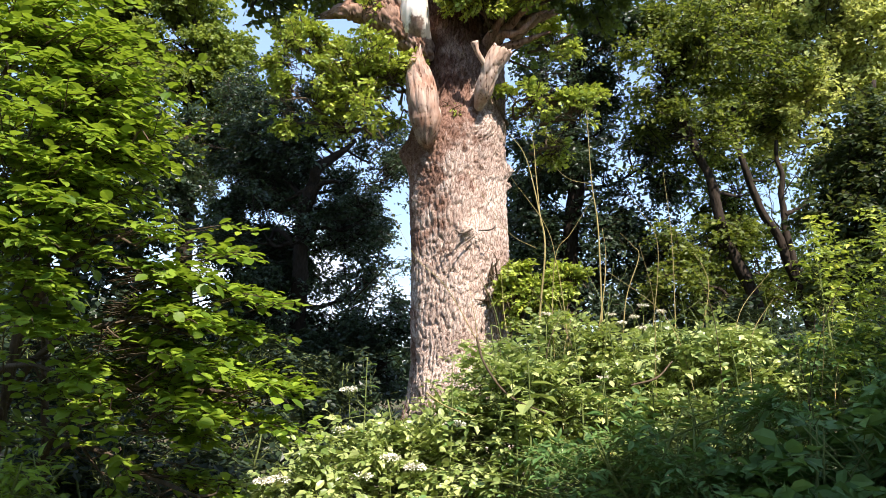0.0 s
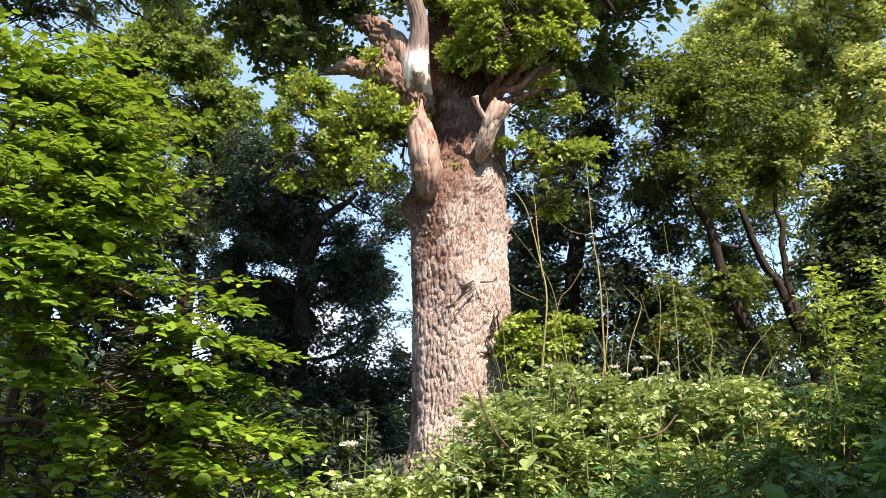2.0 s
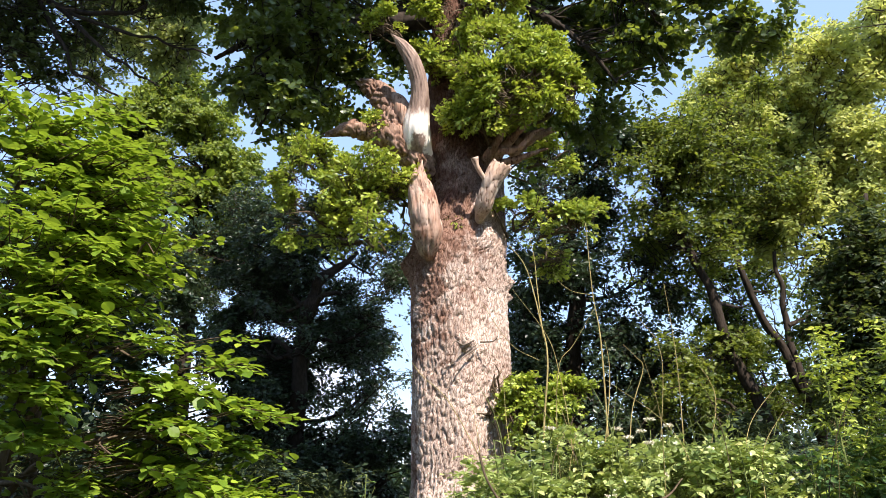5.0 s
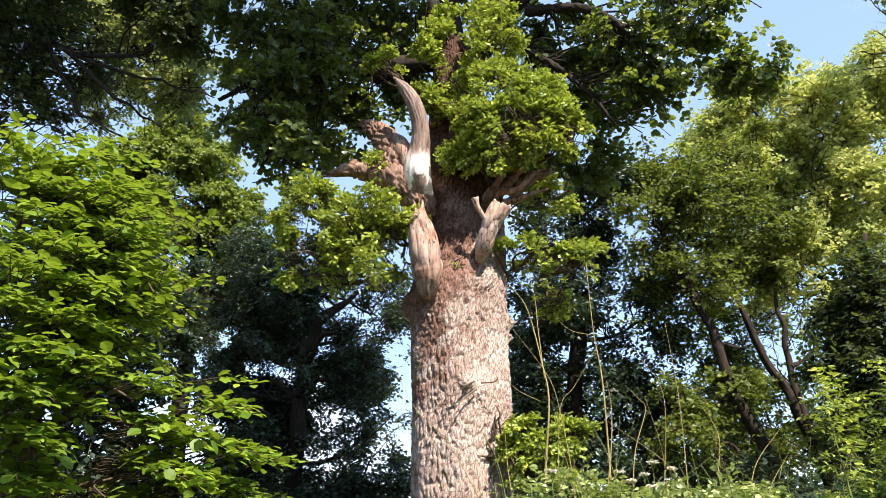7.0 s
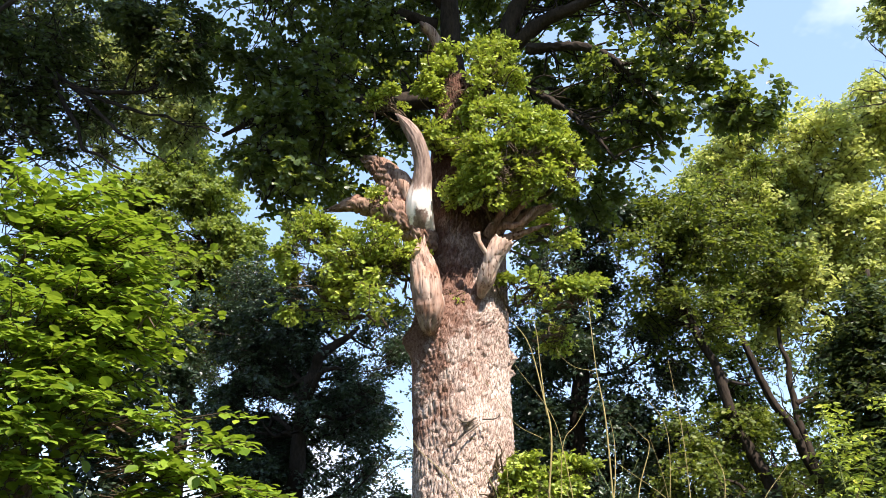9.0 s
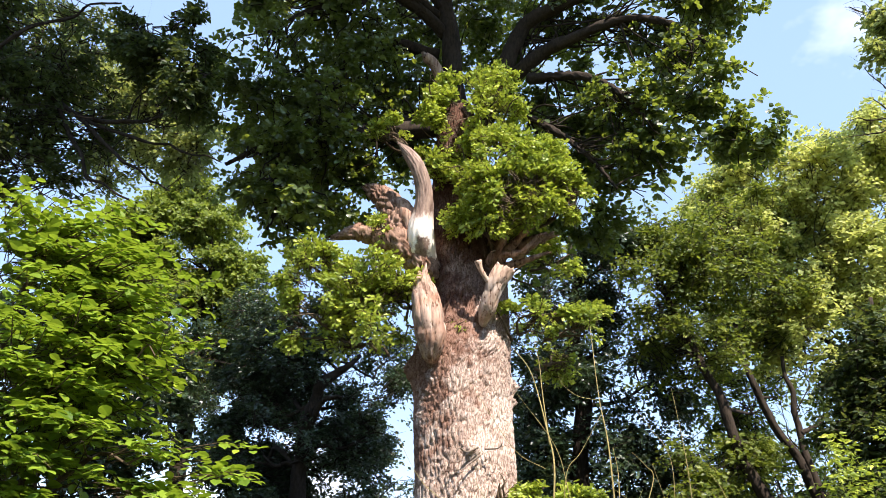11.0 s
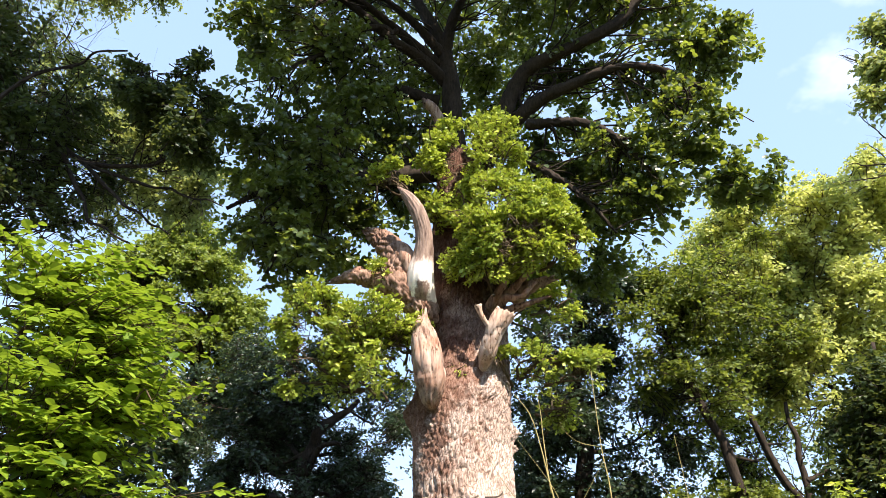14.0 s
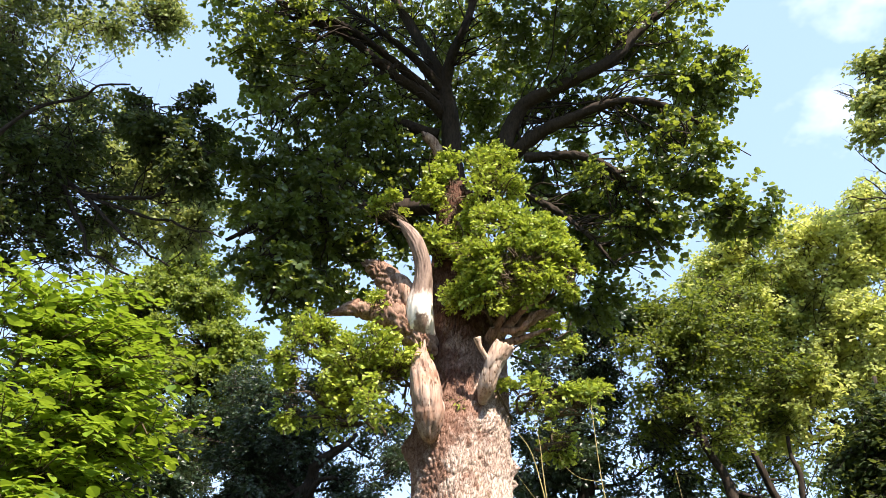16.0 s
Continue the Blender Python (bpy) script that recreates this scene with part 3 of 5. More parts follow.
    tris = np.concatenate([np.stack([a, b, b + nth], -1).reshape(-1, 3), np.stack([a, b + nth, a + nth], -1).reshape(-1, 3)])
    return verts, tris


part("trunk", oak_trunk(), M_OAK_BARK, oak, "furrowed grey-brown bark")

# living limbs, dark against the crown; their shade is in the bark colour
OAK_LIMBS = {
    "stem": ([(0.13, 12.80, 10.92), (0.10, 12.80, 12.10), (0.04, 12.80, 13.29), (-0.24, 12.90, 14.67), (-0.84, 13.00, 16.18), (-1.42, 13.20, 17.72), (-2.37, 13.50, 20.31)], [0.272, 0.232, 0.200, 0.168, 0.128, 0.104, 0.056]),
    "fork": ([(-0.09, 12.85, 14.05), (0.10, 12.70, 15.04), (0.52, 12.40, 16.12), (0.83, 12.20, 17.82)], [0.152, 0.120, 0.096, 0.048]),
    "east": ([(0.70, 12.70, 10.63), (1.10, 12.30, 11.54), (1.39, 12.10, 12.24), (1.76, 11.80, 12.71), (2.64, 11.40, 12.91), (3.50, 11.00, 13.17), (4.08, 10.80, 13.81), (4.86, 10.60, 14.47), (5.83, 10.40, 15.44)], [0.224, 0.200, 0.168, 0.152, 0.136, 0.120, 0.104, 0.080, 0.048]),
    "east_low": ([(1.08, 12.50, 11.39), (1.91, 12.00, 11.92), (2.59, 11.60, 12.04), (3.48, 11.20, 12.15), (4.28, 10.90, 11.79), (4.89, 10.70, 11.10)], [0.160, 0.144, 0.112, 0.088, 0.064, 0.032]),
    "east_hang": ([(1.67, 12.20, 11.46), (2.67, 11.80, 11.21), (3.30, 11.50, 10.61), (3.84, 11.30, 9.65)], [0.112, 0.088, 0.064, 0.032]),
    "south_east": ([(1.32, 12.60, 11.01), (2.14, 12.00, 10.00), (2.71, 11.80, 9.26), (3.14, 11.70, 8.51)], [0.085, 0.065, 0.045, 0.02]),
    "west": ([(-0.02, 13.40, 11.28), (-1.00, 12.80, 10.81), (-1.78, 12.40, 10.23), (-2.61, 12.00, 9.84), (-3.41, 11.70, 9.50), (-4.15, 11.50, 8.91)], [0.149, 0.130, 0.105, 0.081, 0.062, 0.031]),
    "west_low": ([(-1.99, 12.30, 10.15), (-2.72, 11.90, 9.37), (-3.02, 11.70, 8.48), (-3.22, 11.50, 7.55)], [0.093, 0.074, 0.056, 0.025]),
    "west_high": ([(-0.06, 12.90, 13.65), (-1.24, 12.40, 14.49), (-2.04, 12.00, 14.95), (-2.84, 11.70, 15.29), (-3.99, 11.40, 15.42)], [0.124, 0.093, 0.074, 0.056, 0.031]),
    "west_mid": ([(-1.18, 12.40, 14.44), (-1.94, 12.00, 13.40), (-2.85, 11.60, 12.83), (-3.65, 11.30, 11.90)], [0.068, 0.056, 0.043, 0.025]),
    "west_arch": ([(-0.05, 12.80, 13.20), (-0.62, 12.50, 13.63), (-1.34, 12.20, 13.98), (-2.44, 12.00, 15.01), (-3.17, 11.80, 15.17), (-4.29, 11.60, 15.36)], [0.15, 0.13, 0.11, 0.085, 0.06, 0.03]),
    "west_inner": ([(-0.13, 12.80, 14.01), (-0.40, 12.70, 14.37), (-1.02, 12.40, 14.92), (-2.03, 12.10, 15.68), (-2.68, 12.00, 16.15)], [0.13, 0.11, 0.08, 0.05, 0.03]),
    "west_curl": ([(-1.21, 12.25, 13.92), (-1.48, 12.10, 14.18), (-1.97, 11.90, 13.92), (-2.43, 11.80, 13.43), (-3.05, 11.70, 13.27)], [0.09, 0.085, 0.07, 0.05, 0.025]),
    "west_back": ([(-0.22, 13.00, 12.77), (-1.33, 12.70, 12.86), (-2.01, 12.50, 12.32), (-2.46, 12.30, 11.53), (-2.73, 12.20, 10.69)], [0.15, 0.13, 0.1, 0.06, 0.03]),
    "west_sweep": ([(-0.26, 12.90, 10.69), (-1.49, 12.60, 10.43), (-2.46, 12.30, 10.16), (-3.00, 12.10, 9.80), (-3.29, 11.90, 9.11), (-3.35, 11.70, 8.24)], [0.19, 0.18, 0.15, 0.12, 0.09, 0.05]),
    "right_fork": ([(0.82, 12.40, 7.56), (1.09, 12.10, 7.76), (1.40, 11.90, 8.01), (1.66, 11.70, 8.38), (1.96, 11.60, 9.07)], [.26, .2, .17, .13, .08]),
}
limb_paths = []
for limb_name, (pts, rads) in OAK_LIMBS.items():
    part("limb", tube(pts, rads, 20, 44, relief=0.03, lump=0.08, seed=len(limb_paths)), M_SHADED_BARK if limb_name != "right_fork" else M_OAK_BARK, oak)
    limb_paths.append(spline(pts, 40))

# broken and dead limbs
part("broken_limb", tube([(-0.26, 11.75, 5.19), (-0.28, 11.60, 5.33), (-0.29, 11.50, 5.60), (-0.34, 11.45, 5.92), (-0.38, 11.50, 6.26), (-0.42, 11.55, 6.51), (-0.44, 11.60, 6.72)], [.08, .18, .26, .26, .22, .16, .08], 72, 100, relief=0.03, cell=(0.09, 0.7), lump=0.08, jag=0.24, seed=3), M_DEAD_WOOD, oak, "splintered barkless stump of a limb")
part("broken_limb", tube([(0.59, 11.75, 5.84), (0.66, 11.55, 6.05), (0.76, 11.42, 6.34), (0.86, 11.36, 6.54), (0.98, 11.34, 6.71)], [.06, .145, .155, .165, .18], 48, 60, relief=0.026, cell=(0.1, 0.6), lump=0.08, jag=0.04, seed=9), M_STUB, oak, "sawn weathered limb stub")
part("sawn_twig", tube([(0.73, 11.35, 6.41), (0.63, 11.28, 6.53), (0.55, 11.24, 6.67), (0.51, 11.20, 6.80)], [.04, .042, .045, .07], 20, 16, lump=0.06, seed=12), M_STUB, oak, "small sawn branchlet")
horn = part("dead_limb", tube([(-0.32, 12.50, 7.08), (-0.43, 12.10, 7.21), (-0.49, 11.80, 7.36), (-0.49, 11.66, 7.59), (-0.45, 11.60, 7.90), (-0.43, 11.50, 8.18), (-0.46, 11.42, 8.45), (-0.53, 11.35, 8.67), (-0.63, 11.30, 8.86), (-0.76, 11.25, 9.03), (-0.88, 11.20, 9.15)], [.2, .23, .25, .24, .2, .165, .155, .15, .135, .1, .03], 64, 140, relief=0.014, cell=(0.06, 1.2), lump=0.07, jag=0.06, seed=15), M_HORN, oak, "dead limb, bleached below and curved like a horn")
part("elbow", tube([(-0.33, 12.20, 6.92), (-0.49, 11.98, 7.11), (-0.70, 11.90, 7.29), (-0.93, 11.85, 7.51), (-1.04, 11.90, 7.71)], [.24, .26, .27, .27, .2], 48, 60, relief=0.07, cell=(0.09, 0.28), lump=0.1, seed=17), M_BROWN_WOOD, horn, "bark-covered elbow")
part("side_prong", tube([(-0.81, 11.90, 7.54), (-0.92, 11.92, 7.84), (-0.99, 11.95, 8.13), (-1.13, 11.95, 8.37), (-1.32, 11.95, 8.55), (-1.52, 11.95, 8.66)], [.22, .25, .24, .22, .17, .1], 56, 70, relief=0.075, cell=(0.1, 0.2), lump=0.1, jag=0.12, seed=18), M_BROWN_WOOD, horn, "bark-covered broken prong")
part("side_prong", tube([(-0.78, 12.00, 7.53), (-1.10, 12.00, 7.61), (-1.41, 12.00, 7.68), (-1.67, 11.97, 7.74), (-1.93, 11.95, 7.67), (-2.14, 11.90, 7.58)], [.24, .2, .14, .16, .1, .04], 28, 50, relief=0.045, lump=0.2, jag=0.08, seed=21), M_BROWN_WOOD, horn, "dark broken side branch")
part("wound_wood", tube([(-0.64, 11.75, 7.69), (-0.71, 11.75, 7.92), (-0.83, 11.80, 8.19), (-0.97, 11.88, 8.40)], [.14, .17, .14, .05], 32, 30, relief=0.01, cell=(0.05, 0.5), lump=0.06, seed=22), M_DEAD_WOOD, horn, "barkless pale wood at the fork")
part("dead_limb", tube([(0.04, 12.50, 11.38), (-0.12, 12.40, 11.54), (-0.30, 12.30, 11.93), (-0.49, 12.20, 12.08)], [.16, .14, .12, .11], 20, 24, relief=0.008, lump=0.1, jag=0.1, seed=24), M_DEAD_WOOD, oak, "pale broken stub high in the crown")
part("broken_limb", tube([(1.18, 12.20, 7.35), (1.54, 12.00, 7.55), (1.91, 11.95, 7.67)], [.17, .11, .05], 24, 24, relief=0.03, lump=0.12, jag=0.12, seed=27), M_BROWN_WOOD, oak, "short reddish broken branch")
for k, (pts, r0) in enumerate([([(0.47, 11.62, 3.77), (0.29, 11.50, 3.68), (0.18, 11.40, 3.72), (0.10, 11.35, 3.61)], .018), ([(0.51, 11.62, 3.65), (0.32, 11.50, 3.50), (0.21, 11.40, 3.39)], .015), ([(0.58, 11.60, 3.74), (0.78, 11.50, 3.74), (0.85, 11.45, 3.81)], .013)]):
    part("snag", tube(pts, [r0, r0 * .8, r0 * .4], 10, 12, lump=0.2, seed=k), M_GREY_BARK, oak)

rng = np.random.default_rng(4)
CROWN_WEST = [((-4.38, 11.45, 13.88), (0.84, 1.26, 0.84), 384), ((-3.65, 11.95, 14.99), (1.18, 1.51, 0.92), 538), ((-2.43, 12.05, 13.10), (1.26, 1.26, 0.92), 513), ((-3.62, 11.65, 11.14), (1.09, 1.26, 1.01), 538),
              ((-2.64, 12.05, 10.01), (1.26, 1.34, 0.92), 589), ((-3.30, 11.65, 8.70), (0.84, 1.09, 0.84), 422), ((-2.89, 12.05, 8.20), (0.84, 1.01, 0.59), 307), ((-2.04, 13.25, 9.40), (0.92, 0.92, 0.84), 359),
              ((-5.10, 11.95, 16.18), (0.84, 1.26, 0.67), 282), ((-2.89, 12.45, 18.14), (2.02, 1.85, 1.26), 589)]
CROWN_MID = [((-1.77, 12.65, 11.65), (1.09, 1.26, 0.92), 487), ((-1.72, 13.45, 17.12), (1.26, 1.51, 1.01), 461), ((0.11, 13.95, 17.24), (1.34, 1.51, 1.09), 487), ((0.86, 14.25, 15.21), (1.09, 1.01, 0.92), 307),
             ((-1.06, 14.25, 14.61), (1.01, 1.01, 0.84), 333), ((0.89, 12.95, 18.82), (2.02, 1.85, 1.26), 589), ((-0.03, 14.60, 14.34), (1.2, 0.8, 1.0), 260), ((1.00, 14.60, 13.96), (1.2, 0.8, 1.0), 260),
             ((1.38, 14.80, 16.16), (1.2, 0.9, 1.0), 240), ((-0.58, 14.20, 12.71), (0.9, 0.7, 0.8), 180), ((-1.31, 14.00, 10.60), (0.8, 0.7, 0.9), 180), ((-1.23, 14.00, 8.86), (0.7, 0.7, 0.8), 120)]
CROWN_BACK = [((-1.24, 13.80, 12.40), (0.74, 0.59, 0.63), 110), ((-0.99, 13.90, 10.84), (0.65, 0.52, 0.55), 110), ((-1.98, 13.50, 11.67), (0.65, 0.52, 0.55), 90), ((-2.35, 13.40, 10.06), (0.62, 0.49, 0.52), 90), ((2.21, 13.60, 11.76), (0.59, 0.47, 0.50), 90), ((3.19, 13.40, 11.45), (0.58, 0.46, 0.49), 80), ((1.61, 13.60, 13.12), (0.44, 0.35, 0.37), 50), ((2.91, 13.40, 12.61), (0.51, 0.41, 0.43), 60), ((3.54, 13.20, 10.40), (0.55, 0.44, 0.47), 80), ((-4.36, 13.50, 11.02), (0.61, 0.49, 0.52), 90), ((-3.52, 13.60, 11.33), (0.62, 0.50, 0.53), 100), ((-3.84, 13.50, 9.97), (0.56, 0.44, 0.47), 90), ((-3.11, 13.70, 12.31), (0.60, 0.48, 0.51), 80), ((-2.40, 13.80, 13.45), (0.63, 0.50, 0.53), 80)]
CROWN_EAST = [((1.91, 12.45, 15.57), (1.26, 1.51, 1.01), 348), ((3.42, 11.45, 14.45), (1.26, 1.51, 0.92), 367), ((4.74, 11.25, 14.23), (1.09, 1.43, 0.76), 218), ((4.23, 11.45, 12.07), (1.01, 1.18, 0.76), 192),
              ((2.68, 12.45, 13.15), (1.01, 1.18, 0.76), 238), ((3.41, 11.85, 10.46), (1.01, 1.09, 0.76), 211), ((4.29, 11.65, 9.90), (0.76, 0.92, 0.59), 154), ((3.71, 11.95, 9.17), (0.84, 0.92, 0.59), 166),
              ((2.41, 13.05, 10.29), (0.84, 0.92, 0.84), 238), ((3.04, 13.25, 9.01), (0.76, 0.84, 0.76), 183), ((2.05, 14.05, 8.62), (0.84, 0.76, 1.01), 201), ((4.35, 11.95, 17.05), (1.85, 1.68, 1.01), 269)]
CROWN_TIPS = [((5.73, 11.20, 12.64), (0.5, 0.8, 0.55), 71), ((5.56, 11.20, 9.43), (0.8, 0.6, 0.45), 60), ((5.60, 11.20, 11.10), (0.35, 0.6, 0.35), 37), ((5.19, 11.25, 12.52), (0.80, 1.09, 0.76), 192),
              ((4.60, 11.35, 10.93), (0.76, 1.01, 0.67), 154), ((5.32, 11.25, 9.62), (0.85, 0.67, 0.42), 90)]
# unseen leaf masses overhead, added to keep the sun off crown and limbs
CROWN_CAP_SHADE = [((2.2, 9.8, 18.8), (2.0, 1.0, 0.6), 110), ((-0.6, 10.0, 19.0), (2.0, 1.0, 0.6), 110), ((4.8, 9.6, 18.2), (1.6, 1.0, 0.6), 70), ((0.9, 8.9, 17.8), (1.6, 0.7, 0.5), 80), ((-3.0, 10.4, 19.2), (1.8, 1.0, 0.6), 70)]
CROWN_TOP_SHADE = [((-0.2, 7.0, 15.0), (1.0, 0.7, 0.5), 150), ((-2.2, 6.5, 15.2), (1.4, 0.7, 0.5), 170), ((-4.4, 8.9, 15.0), (1.5, 1.0, 0.6), 170), ((-2.6, 8.9, 15.2), (1.5, 1.0, 0.6), 170), ((-0.9, 9.2, 15.6), (1.2, 0.9, 0.6), 130), ((0.6, 10.0, 15.9), (1.0, 0.7, 0.6), 90), ((-3.8, 7.3, 15.2), (1.5, 0.8, 0.6), 170), ((-1.4, 7.3, 15.4), (1.4, 0.8, 0.6), 160), ((-5.6, 7.6, 14.6), (1.3, 0.9, 0.6), 130), ((2.2, 10.0, 15.7), (1.0, 0.7, 0.6), 90), ((3.1, 9.7, 15.4), (0.8, 0.6, 0.5), 110), ((1.4, 10.3, 15.6), (1.0, 0.6, 0.5), 150), ((-4.6, 6.0, 14.8), (1.5, 0.8, 0.6), 120)]
cat_, cout = spray_points(rng, [(c, q, int(n_ * 0.47)) for c, q, n_ in CROWN_WEST + CROWN_MID] + [(c, q, int(n_ * 0.72)) for c, q, n_ in CROWN_EAST] + CROWN_TIPS + CROWN_BACK, gap=0.12, gap_scale=6.0, seed=5, lumps=0.4, fill=0.7)
caxis = cout * np.array([1, 1, 0.4]) + rng.normal(0, 0.5, cout.shape)
part("crown", leaf_mesh(spray_leaves(rng, cat_, caxis, 10, 0.36, 0.118, 0.25, 0.4), BROAD), M_OAK, oak, "oak leaves darkened for the crown's shade, with sky between them", "stuff", False)
top_at, top_out = spray_points(rng, [(c, q, int(n_ * (2.2 if c[0] < 0 else 1.6))) for c, q, n_ in CROWN_TOP_SHADE + CROWN_CAP_SHADE], gap=-0.9, seed=6, lumps=0)
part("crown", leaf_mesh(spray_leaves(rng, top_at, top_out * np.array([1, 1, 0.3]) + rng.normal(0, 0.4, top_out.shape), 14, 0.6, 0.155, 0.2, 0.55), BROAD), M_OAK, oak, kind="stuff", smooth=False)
pick = rng.choice(len(cat_), 1500, replace=False)
tw = [shoots(rng, cat_[pick], caxis[pick], 0.45, 0.012)]
for path, reach in zip(limb_paths, (10, 8, 16, 16, 10, 10, 16, 10, 12, 10, 14, 10, 8, 12, 14, 0)):
    if reach:
        near = np.min(np.linalg.norm(cat_[:, None] - path[None, 8:], axis=2), axis=1)
        near_idx = np.nonzero((near < 1.4) & (near > 0.35))[0]
        if len(near_idx):
            tw += branches(rng, path[5:], cat_[rng.choice(near_idx, reach * 3)], 0.026)
part("branchwork", joined(tw), M_SHADED_BARK, oak, kind="stuff")

for k, (pts, rads) in enumerate([([(0.77, 12.10, 7.03), (1.14, 11.80, 7.36), (1.36, 11.60, 7.53), (1.64, 11.50, 7.73)], [.11, .08, .06, .02]), ([(0.85, 12.10, 7.01), (1.36, 11.80, 7.07), (1.80, 11.70, 7.20)], [.1, .06, .02]),
                                 ([(0.73, 12.00, 7.10), (1.02, 11.70, 7.49), (1.12, 11.60, 7.86)], [.1, .06, .02]), ([(0.98, 11.80, 7.20), (1.29, 11.60, 7.15), (1.54, 11.50, 7.39), (1.73, 11.50, 7.48)], [.07, .045, .035, .012])]):
    part("broken_limb", tube(pts, rads, 14, 30, relief=0.025, lump=0.16, jag=0.05, seed=60 + k), M_BROWN_WOOD, oak)
fork_path = spline(OAK_LIMBS["right_fork"][0], 30)
burr_twigs = []
for k in range(90):
    a0 = fork_path[rng.integers(0, 24)] + rng.normal(0, 0.1, 3)
    d0 = unit(np.array([rng.normal(0, 0.8), -0.6, rng.normal(0.5, 0.6)]))
    l0 = rng.uniform(0.25, 0.7)
    burr_twigs.append(tube([a0, a0 + d0 * l0 * 0.5 + rng.normal(0, 0.05, 3), a0 + d0 * l0 + rng.normal(0, 0.1, 3)], [0.026, 0.017, 0.006], 5, 8))
part("twig_tangle", joined(burr_twigs), M_BROWN_WOOD, oak, "tangle of dry brown twigs", "stuff")

# leafy sprigs that break out of the old trunk
SPRIGS_LOW = [((-2.27, 11.70, 6.77), (0.85, 0.7, 0.6), 300), ((-1.47, 11.80, 6.40), (1.1, 0.7, 0.75), 400), ((-2.41, 11.80, 6.09), (0.8, 0.6, 0.55), 220), ((-0.98, 11.80, 6.51), (0.4, 0.5, 0.4), 90),
              ((-1.63, 12.00, 5.66), (0.7, 0.5, 0.4), 120), ((1.56, 12.10, 6.07), (0.6, 0.5, 0.35), 100), ((2.34, 12.10, 5.97), (0.6, 0.5, 0.3), 100), ((2.05, 12.40, 5.52), (0.5, 0.5, 0.35), 60),
              ((2.07, 12.60, 7.43), (0.5, 0.5, 0.4), 60), ((0.20, 11.70, 5.91), (0.3, 0.14, 0.1), 26), 
              ((0.82, 11.65, 3.14), (0.29, 0.17, 0.25), 90), ((1.25, 11.70, 3.07), (0.38, 0.23, 0.32), 130), ((1.64, 11.60, 2.79), (0.43, 0.26, 0.36), 130), ((0.67, 11.65, 2.71), (0.20, 0.12, 0.17), 50), ((1.14, 11.60, 2.62), (0.37, 0.22, 0.32), 110), ((2.00, 11.60, 2.92), (0.27, 0.16, 0.23), 50), ((1.75, 11.60, 2.44), (0.35, 0.21, 0.30), 70)]
SPRIGS_HIGH = [((2.13, 11.40, 8.21), (0.33, 0.23, 0.28), 110), ((1.72, 11.40, 8.94), (0.40, 0.28, 0.34), 140), ((-0.22, 11.60, 10.33), (0.36, 0.25, 0.31), 110), ((-0.28, 11.70, 9.12), (0.28, 0.20, 0.24), 70), ((-1.11, 11.60, 9.71), (0.24, 0.17, 0.21), 40), ((2.21, 11.40, 7.98), (0.22, 0.16, 0.19), 50), ((-0.10, 12.00, 9.38), (0.32, 0.25, 0.6), 110), ((0.60, 11.60, 10.26), (0.95, 0.6, 0.75), 330), ((1.02, 11.80, 10.99), (0.55, 0.5, 0.4), 120), ((-0.02, 11.80, 10.40), (0.55, 0.5, 0.5), 130),
               ((1.13, 11.40, 8.69), (1.05, 0.6, 0.7), 380), ((2.00, 11.50, 8.27), (0.65, 0.5, 0.5), 170), ((0.5, 11.90, 8.68), (0.45, 0.4, 0.65), 160), ((-1.10, 11.50, 9.61), (0.35, 0.3, 0.15), 34),
               ((0.60, 11.50, 7.79), (0.75, 0.5, 0.3), 210), ((1.1, 11.00, 8.05), (0.7, 0.45, 0.45), 480), ((0.82, 11.20, 7.65), (0.5, 0.3, 0.3), 220), ((1.35, 11.00, 8.25), (0.7, 0.4, 0.45), 300), ((0.95, 11.10, 8.92), (0.65, 0.4, 0.5), 170), ((-1.20, 11.80, 7.77), (0.28, 0.25, 0.3), 30)]
sat, sout = spray_points(rng, SPRIGS_LOW + SPRIGS_HIGH, gap=-0.12, gap_scale=4.6, shell=2.6, seed=9)
saxis = sout + rng.normal(0, 0.45, sout.shape) + np.array([0, -0.2, 0.15])
sf = spray_leaves(rng, sat, saxis, 11, 0.22, 0.1, 0.15, 0.5)
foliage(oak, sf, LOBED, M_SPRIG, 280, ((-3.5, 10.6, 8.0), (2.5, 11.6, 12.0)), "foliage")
part("branchwork", joined([shoots(rng, sat, saxis, 0.3, 0.008)] + [t for k, (c, r_, n_) in enumerate(SPRIGS_LOW + SPRIGS_HIGH) for t in branches(rng, spline([(0.31 + 0.5 * np.sign(c[0] - 0.31), 12.3, c[2] - 0.6), c], 8), np.array(c) + rng.normal(0, 0.6, (5, 3)) * np.array(r_), 0.03)]), M_TWIG, oak, kind="stuff")


# ---------- other trees ----------
def opened(r, at, out, clear):
    """Thin the sprays where the crown is open: each opening is a centre, a radius and the share of sprays that stay."""
    for c, rad, stay in clear:
        d = (at - np.array(c)) / (np.array([1, 5, 1]) * rad)
        keep = (np.sum(d * d, axis=1) > 1 + 0.35 * waves(at, 3.0, 5)) | (r.uniform(0, 1, len(at)) < stay)
        at, out = at[keep], out[keep]
    return at, out


def crooked(points, seed, bend=0.05, n=9):
    """The line through the points with small kinks, as thin boughs have."""
    path = spline(points, n)
    reach = np.linalg.norm(path[-1] - path[0])
    return path + np.random.default_rng(seed).normal(0, bend * reach / 4, path.shape) * np.linspace(0, 1, n)[:, None] ** 0.5


